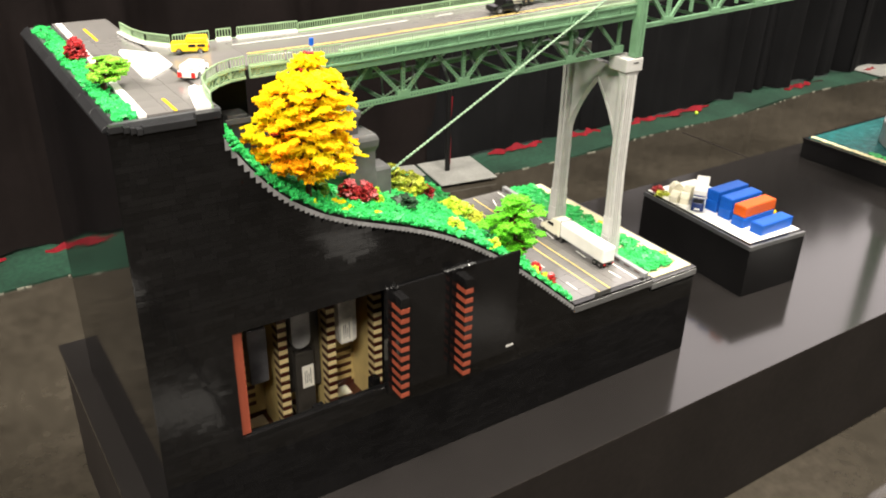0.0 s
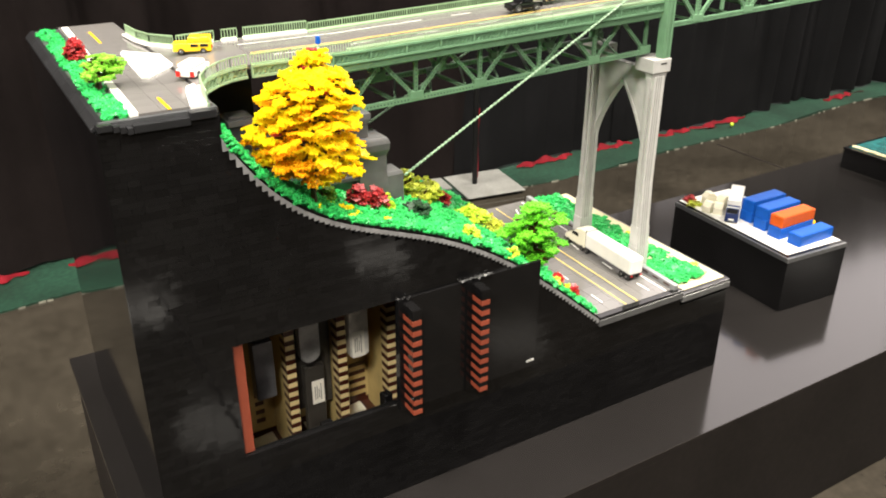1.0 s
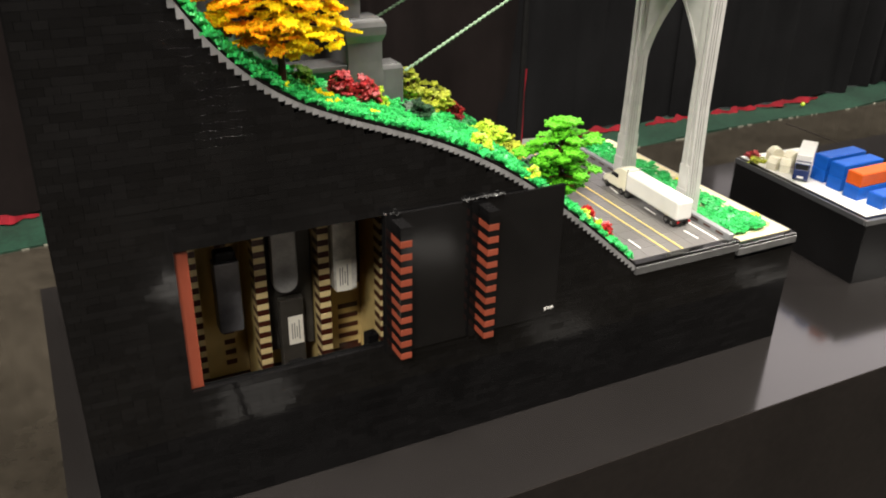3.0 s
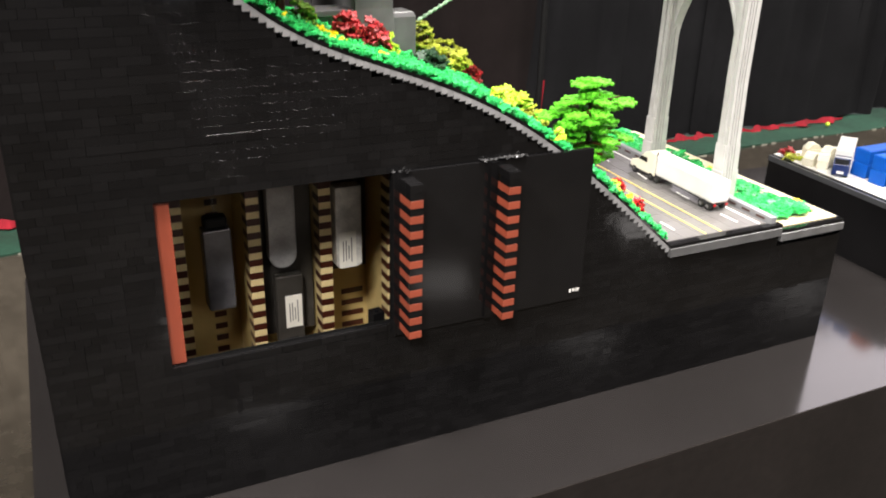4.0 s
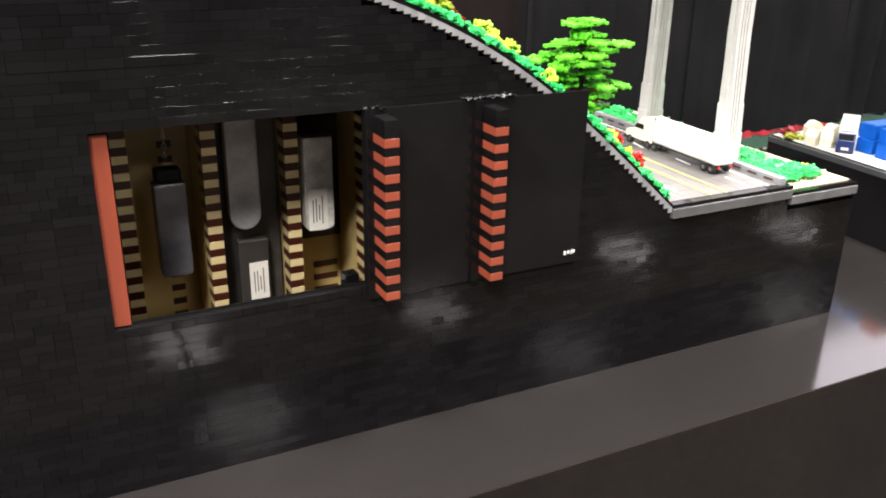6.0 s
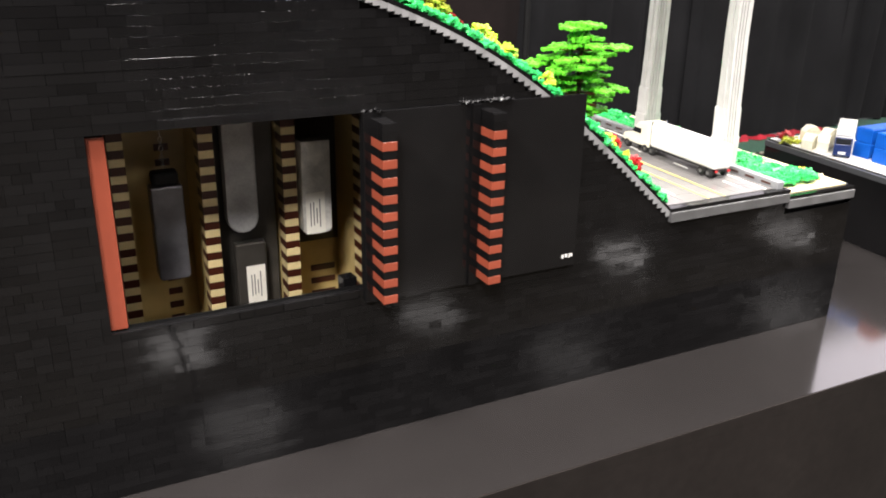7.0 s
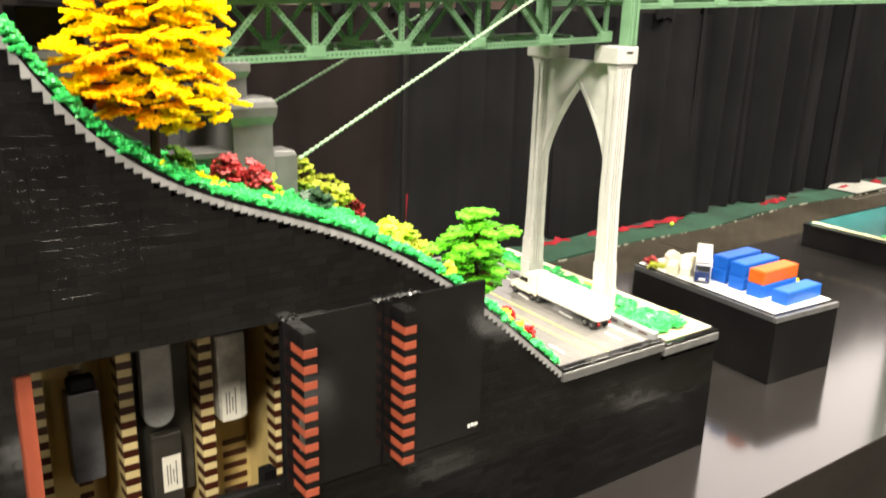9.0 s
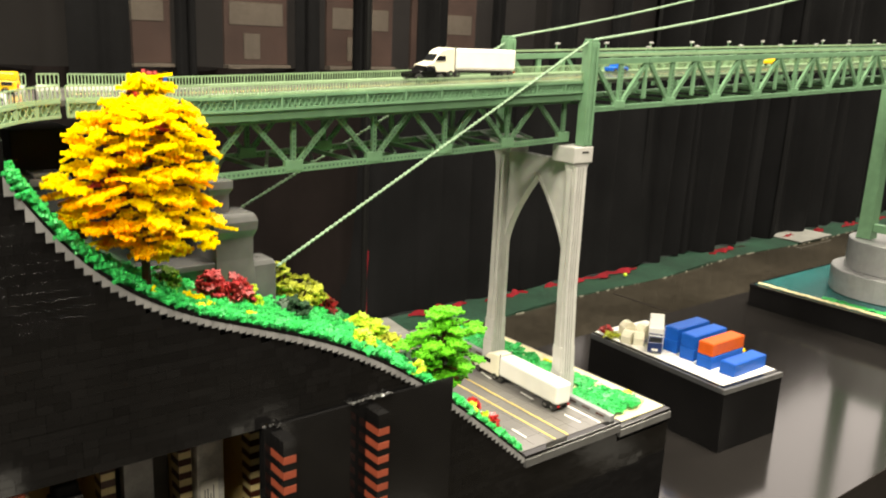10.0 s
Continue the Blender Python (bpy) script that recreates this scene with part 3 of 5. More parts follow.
for sx, first, last, wide in ((0.217, 1, 15, 1.0), (0.314, 1, 4, 1.0), (0.409, 0, 5, 2.05)):
    for k in range(first, last):
        ob = new("dark_slot", slot_me)
        ob.parent, ob.location, ob.scale = base, (sx, CBACK - 0.0003, CHAMBER + 0.0096 + 0.0192 * k), (wide, 1, 1)
# four striped tan and brown piers, laid brick by brick, with a wall behind each
band_t = mesh_of("pier_brick", Shape().brick(0, 0.0172, 0, 0.026, 0, BRICK - 0.0002, 0.0002), TAN)
band_b = mesh_of("pier_brick_brown", Shape().brick(0, 0.0172, 0, 0.026, 0, BRICK - 0.0002, 0.0003), BROWN)
for px in (0.1560, 0.2525, 0.3490, 0.4480):
    part("pier_wall", Shape().box(px + 0.001, px + 0.0162, 0.1644, CBACK - 0.0020, CHAMBER + 0.0002, OZ1 - 0.0004), DARK_TAN, base, "tan dividing wall")
    k = 0
    while CHAMBER + BRICK * (k + 1) < OZ1 - 0.001:
        ob = new("pier_brick", band_b if k % 2 else band_t)
        ob.parent, ob.location = base, (px, 0.138, CHAMBER + 0.0002 + BRICK * k)
        k += 1

# slips of paper and black brick stacks on the chamber floor
for sx, sy, sw, sd, turn_z in ((0.196, 0.198, 0.048, 0.030, 2), (0.302, 0.198, 0.024, 0.030, -6), (0.386, 0.200, 0.044, 0.030, 3)):
    slip = tagged(part("paper_slip", Shape().grid(lambda u, v: (sw * u, sd * v, 0.0012 * math.sin(5 * u + 3 * v) + 0.0018), 8, 4), PAPER), "white paper slip lying on the chamber floor", "paper", "paper slips in the chamber")
    slip.matrix_basis = pose(sx, sy, CHAMBER + 0.0002, 0, 0, turn_z)
for bx, bw, tall in ((0.381, 0.016, 17), (0.268, 0.020, 15)):
    blk = thing("black_block", "slim black brick stack standing behind the chamber sill", "brick", bx, 0.020, CHAMBER + 0.0002, 6)
    for k in range(tall):
        part("brick", Shape().brick(0, bw, 0, 0.016, BRICK * k, BRICK * (k + 1) - 0.0002, 0.0002), BLACK, blk)
    part("stud", Shape().cyl(0.0024, BRICK * tall, BRICK * tall + 0.0017, 12, Matrix.Translation((bw / 2, 0.008, 0))), BLACK, blk)

# sliding cover with two red-striped posts
cover = thing("cover_panel", "black sliding cover panel with two red striped posts", "panel", 0.402, -0.010, 0.598)
part("panel", Shape().box(0.0, 0.279, 0.0045, 0.0095, 0.0, 0.2175), BLACK, cover, "plain black plate")
part("jamb", Shape().box(-0.004, -0.0002, 0.004, 0.0180, 0.0, 0.2175), BLACK, cover, "", 0.0006)
post_r = mesh_of("stripe", Shape().brick(0, 0.0164, 0, 0.0318, 0, BRICK - 0.0002, 0.00015), BRICK_RED)
post_k = mesh_of("stripe_black", Shape().brick(0, 0.0162, 0.0003, 0.0318, 0, BRICK - 0.0002, 0.00015), BLACK)
for px in (0.0042, 0.1352):
    for k in range(21):
        red = k % 2 == 0 and k < 19
        ob = new("stripe", post_r if red else post_k)
        ob.parent, ob.location = cover, (px, -0.0276, 0.0100 + BRICK * k)
part("side_plate", Shape().box(0.1245, 0.1348, 0.0005, 0.0042, 0.0, 0.2175), BLACK, cover, "", 0.0003)
rnd = random.Random(31)
for k in range(4):
    def crumple(u, v, w=rnd.uniform(0.012, 0.032), ph=rnd.uniform(0, 6)):
        return (w * u, 0.007 * v, 0.0012 + 0.0016 * math.sin(9 * u + ph) * math.cos(4 * v + ph) + 0.0008 * math.sin(23 * u + 2 * ph))
    strip = part("clear_tape", Shape().grid(crumple, 14, 3), CLEAR_TAPE, cover, "shiny crumpled strip of clear tape", 0.0, True)
    strip.matrix_basis = pose(0.112 + 0.0125 * k + rnd.uniform(-0.004, 0.004), 0.0030, 0.2185, rnd.uniform(-14, 8), 0, rnd.uniform(-14, 14))
for k in range(2):
    strip = part("clear_tape", Shape().grid(lambda u, v: (0.010 * u, 0.007 * v, 0.002 * math.sin(7 * u + k)), 8, 3), CLEAR_TAPE, cover, "shiny crumpled strip of clear tape", 0.0, True)
    strip.matrix_basis = pose(-0.003 + 0.010 * k, 0.0035, 0.2185, -12, 0, 12 - 30 * k)
glint = Shape()
for k, (a, b) in enumerate(((0, 0.003), (0.005, 0.0085), (0.0105, 0.012), (0.013, 0.016))):
    glint.box(a, b, -0.0004, 0.0002, 0.001 * (k % 2), 0.005)
part("sticker_marks", glint, WHITE, base, "tiny worn white marks").location = (0.661, -0.0058, 0.609)


# ---- weights hanging in the chamber ----
def rounded_block(w, d, h, r, foot):
    """Upright block with a rounded or straight foot, in x z, d deep."""
    pts = [(-w / 2, h), (-w / 2, r if foot else 0.003)]
    if foot:
        for k in range(9):
            a = math.pi + math.pi * k / 8
            pts.append((w / 2 * math.cos(a), r + r * math.sin(a)))
    else:
        pts += [(-w / 2 + 0.003, 0), (w / 2 - 0.003, 0), (w / 2, 0.003)]
    pts.append((w / 2, h))
    m = Matrix.Rotation(math.pi / 2, 4, "X")
    return Shape().prism(pts, -d / 2, d / 2, m)


def tag_paper(w, h, parent, x, y, z):
    p = part("paper_label", Shape().box(0, w, -0.0004, 0, 0, h), PAPER, parent, "white paper label with small dark print")
    p.location = (x, y, z)
    lines = Shape()
    rnd = random.Random(3)
    for k in range(4):
        lines.box(w * (0.22 + 0.16 * k), w * (0.265 + 0.16 * k), -0.0008, -0.0003, h * rnd.uniform(0.15, 0.3), h * rnd.uniform(0.6, 0.88))
    part("print", lines, INK, p)
    return p


def chain(parent, z0, z1):
    s = Shape()
    k, z = 0, z0
    while z < z1:
        ring = Matrix.Translation((0, 0, z)) @ Matrix.Rotation(math.pi / 2 * (k % 2), 4, "Z")
        for a in range(8):
            t0, t1 = 2 * math.pi * a / 8, 2 * math.pi * (a + 1) / 8
            s.bar(ring @ Vector((0.0022 * math.cos(t0), 0, 0.0034 * math.sin(t0))), ring @ Vector((0.0022 * math.cos(t1), 0, 0.0034 * math.sin(t1))), 0.00035, 0.00035)
        z += 0.0055
        k += 1
    part("chain", s, CHROME, parent, "thin steel chain")


w1 = thing("hanging_weight", "dark grey cast weight hanging from a thin chain", "weight", 0.2145, 0.152, 0.602)
part("body", rounded_block(0.036, 0.024, 0.114, 0.0, False), DARK_LEAD, w1, "", 0.005)
part("cap", Shape().box(-0.015, 0.015, -0.010, 0.010, 0.1142, 0.131), BLACK_CORE, w1, "black top", 0.004)
chain(w1, 0.134, 0.206)
w2 = thing("hanging_weight", "grey cast weight with a rounded foot, wrapped in clear film", "weight", 0.2995, 0.151, 0.647)
part("body", rounded_block(0.0375, 0.019, 0.140, 0.0185, True), MID_LEAD, w2, "", 0.0025)
chain(w2, 0.144, 0.162)
w2b = thing("hanging_weight", "dark weight low in the chamber with a white paper label", "weight", 0.3085, 0.161, CHAMBER + 0.0002)
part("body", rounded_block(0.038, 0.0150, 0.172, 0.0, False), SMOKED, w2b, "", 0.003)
tag_paper(0.0235, 0.050, w2b, -0.0075, -0.0080, 0.092)
w3 = thing("hanging_weight", "grey cast weight hanging, with a white paper label", "weight", 0.388, 0.140, 0.637)
part("body", rounded_block(0.0365, 0.022, 0.119, 0.006, True), LEAD, w3, "", 0.0025)
tag_paper(0.0245, 0.053, w3, -0.0150, -0.0116, 0.002)
chain(w3, 0.122, 0.172)

# ---- lower road ----
low = Shape().prism([(0.800, 0.008), (1.036, 0.008), (1.052, ROAD_BACK), (0.85, ROAD_BACK - 0.02)], LOW - 0.010, LOW - 0.0034)
part("road_bed", low, ROAD, base, "", 0.0006)
tl = mesh_of("road_tile_low", Shape().box(0.0002, 0.0318, 0.0002, 0.0318, 0, 0.0032), ROAD)
for ix in range(7):
    for iy in range(17):
        tx, ty = 0.829 + 0.0322 * ix - 0.0225, 0.009 + 0.0315 * iy
        if tx < 0.80:
            continue
        ob = new("road_tile", tl)
        ob.parent, ob.location = base, (tx + 0.03 * ty, ty, LOW - 0.0034)
        ob.scale = (1, 0.98, 1)


def low_line(x0, y0, x1, y1, w, material, label):
    d = Vector((x1 - x0, y1 - y0, 0)).normalized()
    nrm = Vector((-d.y, d.x, 0)) * w / 2
    p = [Vector((x0, y0, 0)) - nrm, Vector((x1, y1, 0)) - nrm, Vector((x1, y1, 0)) + nrm, Vector((x0, y0, 0)) + nrm]
    part("lane_mark", Shape().prism([(q.x, q.y) for q in p], LOW - 0.0002, LOW + 0.0005), material, base, label)


low_line(0.912, 0.010, 0.926, 0.535, 0.0024, LINE_YELLOW, "yellow centre line")
low_line(0.941, 0.010, 0.958, 0.535, 0.0024, LINE_YELLOW, "yellow centre line")
for a, b in ((0.020, 0.060), (0.13, 0.17), (0.24, 0.28), (0.35, 0.39), (0.46, 0.50)):
    low_line(0.992 - 0.02 * a, a + 0.01, 0.990 + 0.015 * b, b + 0.005, 0.0028, WHITE, "white lane dash")
    low_line(0.876 + 0.02 * a, a + 0.02, 0.877 + 0.02 * b, b + 0.015, 0.0028, WHITE, "white lane dash")
low_line(1.019, 0.010, 1.036, 0.535, 0.0028, WHITE, "white edge line")
part("front_edging", Shape().box(0.834, 1.054, -0.006, 0.0085, LOW - 0.020, LOW - 0.0065), EDGE_DARK, base, "grey edge slabs below the road", 0.0008)
part("front_edging", Shape().box(0.834, 1.056, -0.004, 0.0085, LOW - 0.0063, LOW - 0.001), BLACK, base, "black edge slab", 0.0006)
part("front_edging", Shape().box(1.0545, 1.192, -0.006, 0.0085, LOW - 0.030, LOW - 0.017), EDGE_DARK, base, "grey edge slabs", 0.0008)
part("front_edging", Shape().box(1.0565, 1.192, -0.004, 0.0085, LOW - 0.0168, LOW - 0.012), BLACK, base, "", 0.0006)
part("front_edging", Shape().box(1.1865, 1.1935, 0.009, ROAD_BACK, LOW - 0.026, LOW - 0.012), DGREY, base, "", 0.0008)
part("barrier", Shape().prism([(1.036, 0.004), (1.048, 0.004), (1.068, ROAD_BACK), (1.056, ROAD_BACK)], LOW - 0.012, LOW + 0.0095), MGREY, base, "low grey roadside barrier", 0.0012)
for k in range(16):
    y = 0.018 + 0.033 * k
    part("barrier_slot", Shape().box(-0.0006, 0.0006, 0, 0.018, 0, 0.003), BROWN, base).location = (1.0362 + 0.037 * y, y, LOW + 0.002)
sand = Shape().prism([(1.0485, 0.008), (1.1865, 0.008), (1.1865, ROAD_BACK), (1.068, ROAD_BACK)], LOW - 0.016, LOW - 0.010)
part("sand_bed", sand, SAND, base, "pale tan sandy strip", 0.0006)


# ---- leaves and plants ----
def leaf(s, m, r=0.009, lobes=5, thick=0.0028, knob=True):
    """A flat moulded leaf piece: a hub with short knobbed lobes."""
    s.box(-r * 0.32, r * 0.32, -r * 0.32, r * 0.32, 0, thick * 0.8, m)
    for k in range(lobes):
        a = 2 * math.pi * k / lobes
        rot = m @ Matrix.Rotation(a, 4, "Z")
        s.box(0, r * 0.72, -r * 0.13, r * 0.13, 0.0002, thick * 0.7, rot)
        if knob:
            s.cyl(r * 0.27, -thick * 0.1, thick, 6, rot @ Matrix.Translation((r * 0.75, 0, 0)))
        s.cyl(r * 0.2, -thick * 0.05, thick * 0.9, 5, rot @ Matrix.Translation((r * 0.45, r * 0.3, 0)))


def leaf_plate(s, m, r, arms=6, thick=0.0030):
    """A broad moulded leaf piece: flat arms that fork into round knobs."""
    s.cyl(r * 0.30, 0, thick * 0.8, 6, m)
    for k in range(arms):
        rot = m @ Matrix.Rotation(2 * math.pi * k / arms, 4, "Z")
        s.box(r * 0.15, r * 0.85, -r * 0.10, r * 0.10, 0.0002, thick * 0.75, rot)
        s.cyl(r * 0.17, -thick * 0.1, thick, 6, rot @ Matrix.Translation((r * 0.88, 0, 0)))
        for side in (-1, 1):
            s.cyl(r * 0.15, -thick * 0.1, thick, 6, rot @ Matrix.Translation((r * 0.58, side * r * 0.24, 0)))


def plant_tree(name, label, x, y, z, tiers, leaf_r, mats, seed, trunk_mat, lobes=5, twist=12, deep=0.85, thin=1.0, lean=25, rough=0.004):
    """tiers: height, reach to -x, reach to +x."""
    rnd = random.Random(seed)
    t = thing(name, label, "tree", x, y, z)
    tr = Shape()
    top = max(h for h, _, _ in tiers)
    low = min(h for h, _, _ in tiers)
    for k in range(8):
        a, b = top * 0.97 * k / 8, top * 0.97 * (k + 1) / 8
        tr.cyl(0.0052 * (1 - 0.07 * k), a, b, 8, None, 0.0052 * (1 - 0.07 * (k + 1)))
    crown = Shape()
    for h, left, right in tiers:
        mid, half = (right - left) / 2, (right + left) / 2
        for k in range(6):
            a = 2 * math.pi * (k + rnd.random() * 0.7) / 6
            tr.bar((0, 0, h - 0.004), (mid * 0.8 + half * 0.75 * math.cos(a), half * deep * 0.75 * math.sin(a), h), 0.0026, 0.0026)
        # leaf pieces sit round the rim of the tier and, more thinly, inside it
        phase = rnd.uniform(0, 6.28)
        for ring in (1.0, 0.45):
            n = max(3, int(thin * (1.0 if ring == 1.0 else 0.7) * 6.28 * half * ring / (leaf_r * 1.35)))
            for k in range(n):
                a = phase + 6.28 * (k + rnd.uniform(-0.3, 0.3)) / n
                d = max(0.0, half - leaf_r * 0.8) * ring * rnd.uniform(0.68, 1.10)
                px, py = mid * (0.4 + 0.6 * ring) + d * math.cos(a), d * deep * math.sin(a)
                crown.cur = 0
                if len(mats) > 1:
                    # orange gathers low and to the left: crown shade put into leaf colour
                    low_part = 1 - (h - low) / (top - low)
                    crown.cur = 1 if rnd.random() < 0.5 * low_part ** 0.9 * (1.2 if px < 0 else 0.6) else 0
                    if rnd.random() < (0.10 if ring < 1 else 0.008):
                        crown.cur = 2
                leaf_plate(crown, Matrix.Translation((px, py, h + rnd.uniform(-rough, rough))) @ Matrix.Rotation(a, 4, "Z") @ Euler((radians(rnd.uniform(-twist, twist)), radians(lean * rnd.uniform(-0.3, 1.0)), 0)).to_matrix().to_4x4() @ Matrix.Rotation(rnd.uniform(0, 6.28), 4, "Z"), leaf_r * rnd.uniform(0.85, 1.15), lobes)
    part("trunk", tr, trunk_mat, t, "brown plastic trunk with limbs")
    part("crown", crown, mats, t)
    return t


# height of each leaf tier, its left and right ends
maple_z, maple_x = ground(0.283, 0.04) - 0.002, 0.286
maple_tiers = [(1.036, 0.262, 0.342), (1.046, 0.236, 0.362), (1.056, 0.222, 0.377), (1.066, 0.206, 0.376), (1.076, 0.203, 0.362), (1.086, 0.205, 0.368), (1.096, 0.188, 0.360),
               (1.106, 0.186, 0.350), (1.117, 0.212, 0.374), (1.128, 0.220, 0.366), (1.139, 0.214, 0.358), (1.150, 0.210, 0.356), (1.160, 0.220, 0.350), (1.170, 0.224, 0.356), (1.180, 0.230, 0.352),
               (1.184, 0.240, 0.338), (1.190, 0.268, 0.324), (1.198, 0.266, 0.326), (1.207, 0.274, 0.318)]
plant_tree("maple_tree", "bright yellow autumn tree, shaded leaves coloured orange, with a few dark red leaves", maple_x, 0.040, maple_z, [(h - maple_z, maple_x - l, r - maple_x) for h, l, r in maple_tiers], 0.0115, (YELLOW_LEAF, ORANGE_LEAF, RED_LEAF), 11, BROWN, 6, 22, 0.85, 0.62, 34, 0.0070)
fir_z, fir_x = ground(0.714, 0.062) - 0.002, 0.716
fir_tiers = [(0.776, 0.682, 0.762), (0.792, 0.664, 0.780), (0.806, 0.670, 0.788), (0.822, 0.664, 0.770), (0.837, 0.641, 0.764), (0.847, 0.648, 0.772), (0.860, 0.664, 0.786), (0.871, 0.692, 0.744), (0.884, 0.682, 0.740)]
plant_tree("green_tree", "bright green tree with tiered flat branches", fir_x, 0.062, fir_z, [(h - fir_z, fir_x - l, r - fir_x) for h, l, r in fir_tiers], 0.0150, (GREEN_LEAF,), 5, BROWN, 6, 8, 0.70, 0.38, 12)
plant_tree("young_tree", "small lime green tree in the verge", 0.034, 0.155, DECK, [(0.014, 0.022, 0.020), (0.022, 0.030, 0.038), (0.030, 0.022, 0.048), (0.039, 0.012, 0.036)], 0.0125, (LIME_TREE,), 8, BROWN, 6, 10, 0.85, 0.42, 15)


def bush(name, label, x, y, z, rx, ry, h, count, material, seed, r=0.0085, lobes=5):
    rnd = random.Random(seed)
    t = thing(name, label, "bush", x, y, z)
    s = Shape()
    for k in range(count):
        a, w = rnd.uniform(0, 6.28), math.sqrt(rnd.random())
        hz = h * rnd.uniform(0.1, 1.0) * (1 - 0.6 * w * w)
        leaf(s, Matrix.Translation((rx * w * math.cos(a), ry * w * math.sin(a), hz)) @ Euler((radians(rnd.uniform(-35, 35)), radians(rnd.uniform(-35, 35)), a)).to_matrix().to_4x4(), r * rnd.uniform(0.8, 1.2), lobes)
    st = Shape()
    for k in range(5):
        a = 1.26 * k
        st.bar((0, 0, -0.002), (rx * 0.5 * math.cos(a), ry * 0.5 * math.sin(a), h * 0.6), 0.0022, 0.0022)
    part("stem", st, BROWN, t)
    part("leaves", s, material, t)
    return t


def on(x, y):
    return ground(x, y)


bush("red_bush", "dark red leafy bush on the green slope", 0.371, 0.076, on(0.371, 0.076) + 0.004, 0.0165, 0.014, 0.034, 60, RED_LEAF, 1, 0.007)
bush("red_bush", "dark red leafy bush on the green slope", 0.405, 0.079, on(0.405, 0.079) + 0.004, 0.0175, 0.014, 0.034, 64, RED_LEAF, 2, 0.007)
bush("lime_bush", "small lime green bush beside the red bushes", 0.428, 0.085, on(0.428, 0.085), 0.011, 0.009, 0.030, 20, LIME_LEAF, 3, 0.007)
bush("olive_bush", "small olive green bush under the yellow tree", 0.318, 0.078, on(0.318, 0.078), 0.015, 0.012, 0.028, 34, MOSS_LEAF, 4, 0.007)
bush("olive_bush", "wide olive yellow bush by the cable anchor", 0.550, 0.190, on(0.550, 0.190), 0.038, 0.030, 0.042, 100, OLIVE_LEAF, 5, 0.0080)
bush("lime_bush", "ragged lime sprig by the cable anchor", 0.518, 0.180, on(0.518, 0.180), 0.014, 0.012, 0.062, 24, OLIVE_LEAF, 6, 0.0085)
bush("dark_bush", "dark green low bush on the slope", 0.485, 0.085, on(0.485, 0.085) + 0.005, 0.024, 0.016, 0.020, 30, DARK_LEAF, 7, 0.010)
bush("red_bush", "small dark red bush among olive bushes", 0.602, 0.20, on(0.602, 0.20), 0.014, 0.012, 0.034, 30, RED_LEAF, 8, 0.007)
bush("olive_bush", "wide yellow-green bush above the road", 0.640, 0.165, on(0.640, 0.165), 0.034, 0.040, 0.030, 100, LIME_LEAF, 9, 0.0080)
bush("lime_bush", "wide lime yellow bush above the road", 0.688, 0.185, on(0.688, 0.185), 0.034, 0.040, 0.028, 90, OLIVE_LEAF, 10, 0.0080)
bush("lime_bush", "small lime bush on the cut edge", 0.553, 0.030, on(0.553, 0.03), 0.016, 0.010, 0.022, 26, LIME_LEAF, 11, 0.008)
bush("lime_bush", "small lime bush on the cut edge", 0.635, 0.022, on(0.635, 0.022), 0.012, 0.009, 0.024, 22, LIME_LEAF, 12, 0.008)
bush("dark_bush", "dark green tuft beside the road", 0.700, 0.14, on(0.700, 0.14), 0.020, 0.012, 0.018, 14, DARK_LEAF, 13)
bush("red_flower", "bright red flower clump by the road", 0.752, 0.035, on(0.752, 0.035), 0.012, 0.009, 0.024, 34, FLOWER_RED, 14, 0.0065)
bush("red_flower", "bright red flower clump by the road", 0.786, 0.028, on(0.786, 0.028), 0.012, 0.009, 0.024, 34, FLOWER_RED, 15, 0.0065)
bush("lime_bush", "small lime tuft between red flowers", 0.768, 0.028, on(0.768, 0.028), 0.007, 0.007, 0.018, 8, LIME_LEAF, 16)
bush("lime_bush", "small lime tuft by the green tree", 0.735, 0.020, on(0.735, 0.02), 0.007, 0.007, 0.020, 8, LIME_LEAF, 17)
bush("red_bush", "dark red round bush in the verge of the upper road", 0.036, 0.345, DECK, 0.013, 0.016, 0.032, 60, RED_LEAF, 18, 0.007)
bush("red_bush", "dark red bush half hidden under the yellow tree", 0.225, 0.075, on(0.225, 0.075), 0.014, 0.01, 0.030, 36, RED_LEAF, 19, 0.007)
for k, (fx, fy) in enumerate(((0.283, 0.012), (0.315, 0.045), (0.330, 0.040), (0.343, 0.045), (0.352, 0.030), (0.335, 0.016), (0.395, 0.022))):
    bush("yellow_flower", "small yellow-orange flower on the green slope", fx, fy, on(fx, fy) + 0.004, 0.004, 0.004, 0.006, 3, YELLOW_LEAF, 30 + k, 0.006)

# leaf carpet: uncountable
rnd = random.Random(77)
carpet = Shape()


def scatter(count, x0, x1, y0, y1, zf, r=0.0085):
    for _ in range(count):
        x, y = rnd.uniform(x0, x1), rnd.uniform(y0, y1) if not callable(y1) else 0
        if callable(y1):
            y = y0 + (y1(x) - y0) * rnd.random() ** 1.25
        leaf(carpet, Matrix.Translation((x, y, zf(x, y) + rnd.uniform(0.001, 0.006))) @ Euler((radians(rnd.uniform(-22, 22)), radians(rnd.uniform(-10, 35)), rnd.uniform(0, 6.28))).to_matrix().to_4x4(), r * rnd.uniform(0.75, 1.2), 5, 0.003)


scatter(1300, 0.152, 0.690, 0.004, lambda x: min(back_of(x), 0.16, 0.030 + 0.9 * max(0.0, x - 0.20)), ground)
scatter(330, 0.50, 0.80, 0.1, lambda x: back_of(x) - 0.01, ground)
scatter(120, 0.690, 0.830, 0.004, lambda x: 0.045, ground)
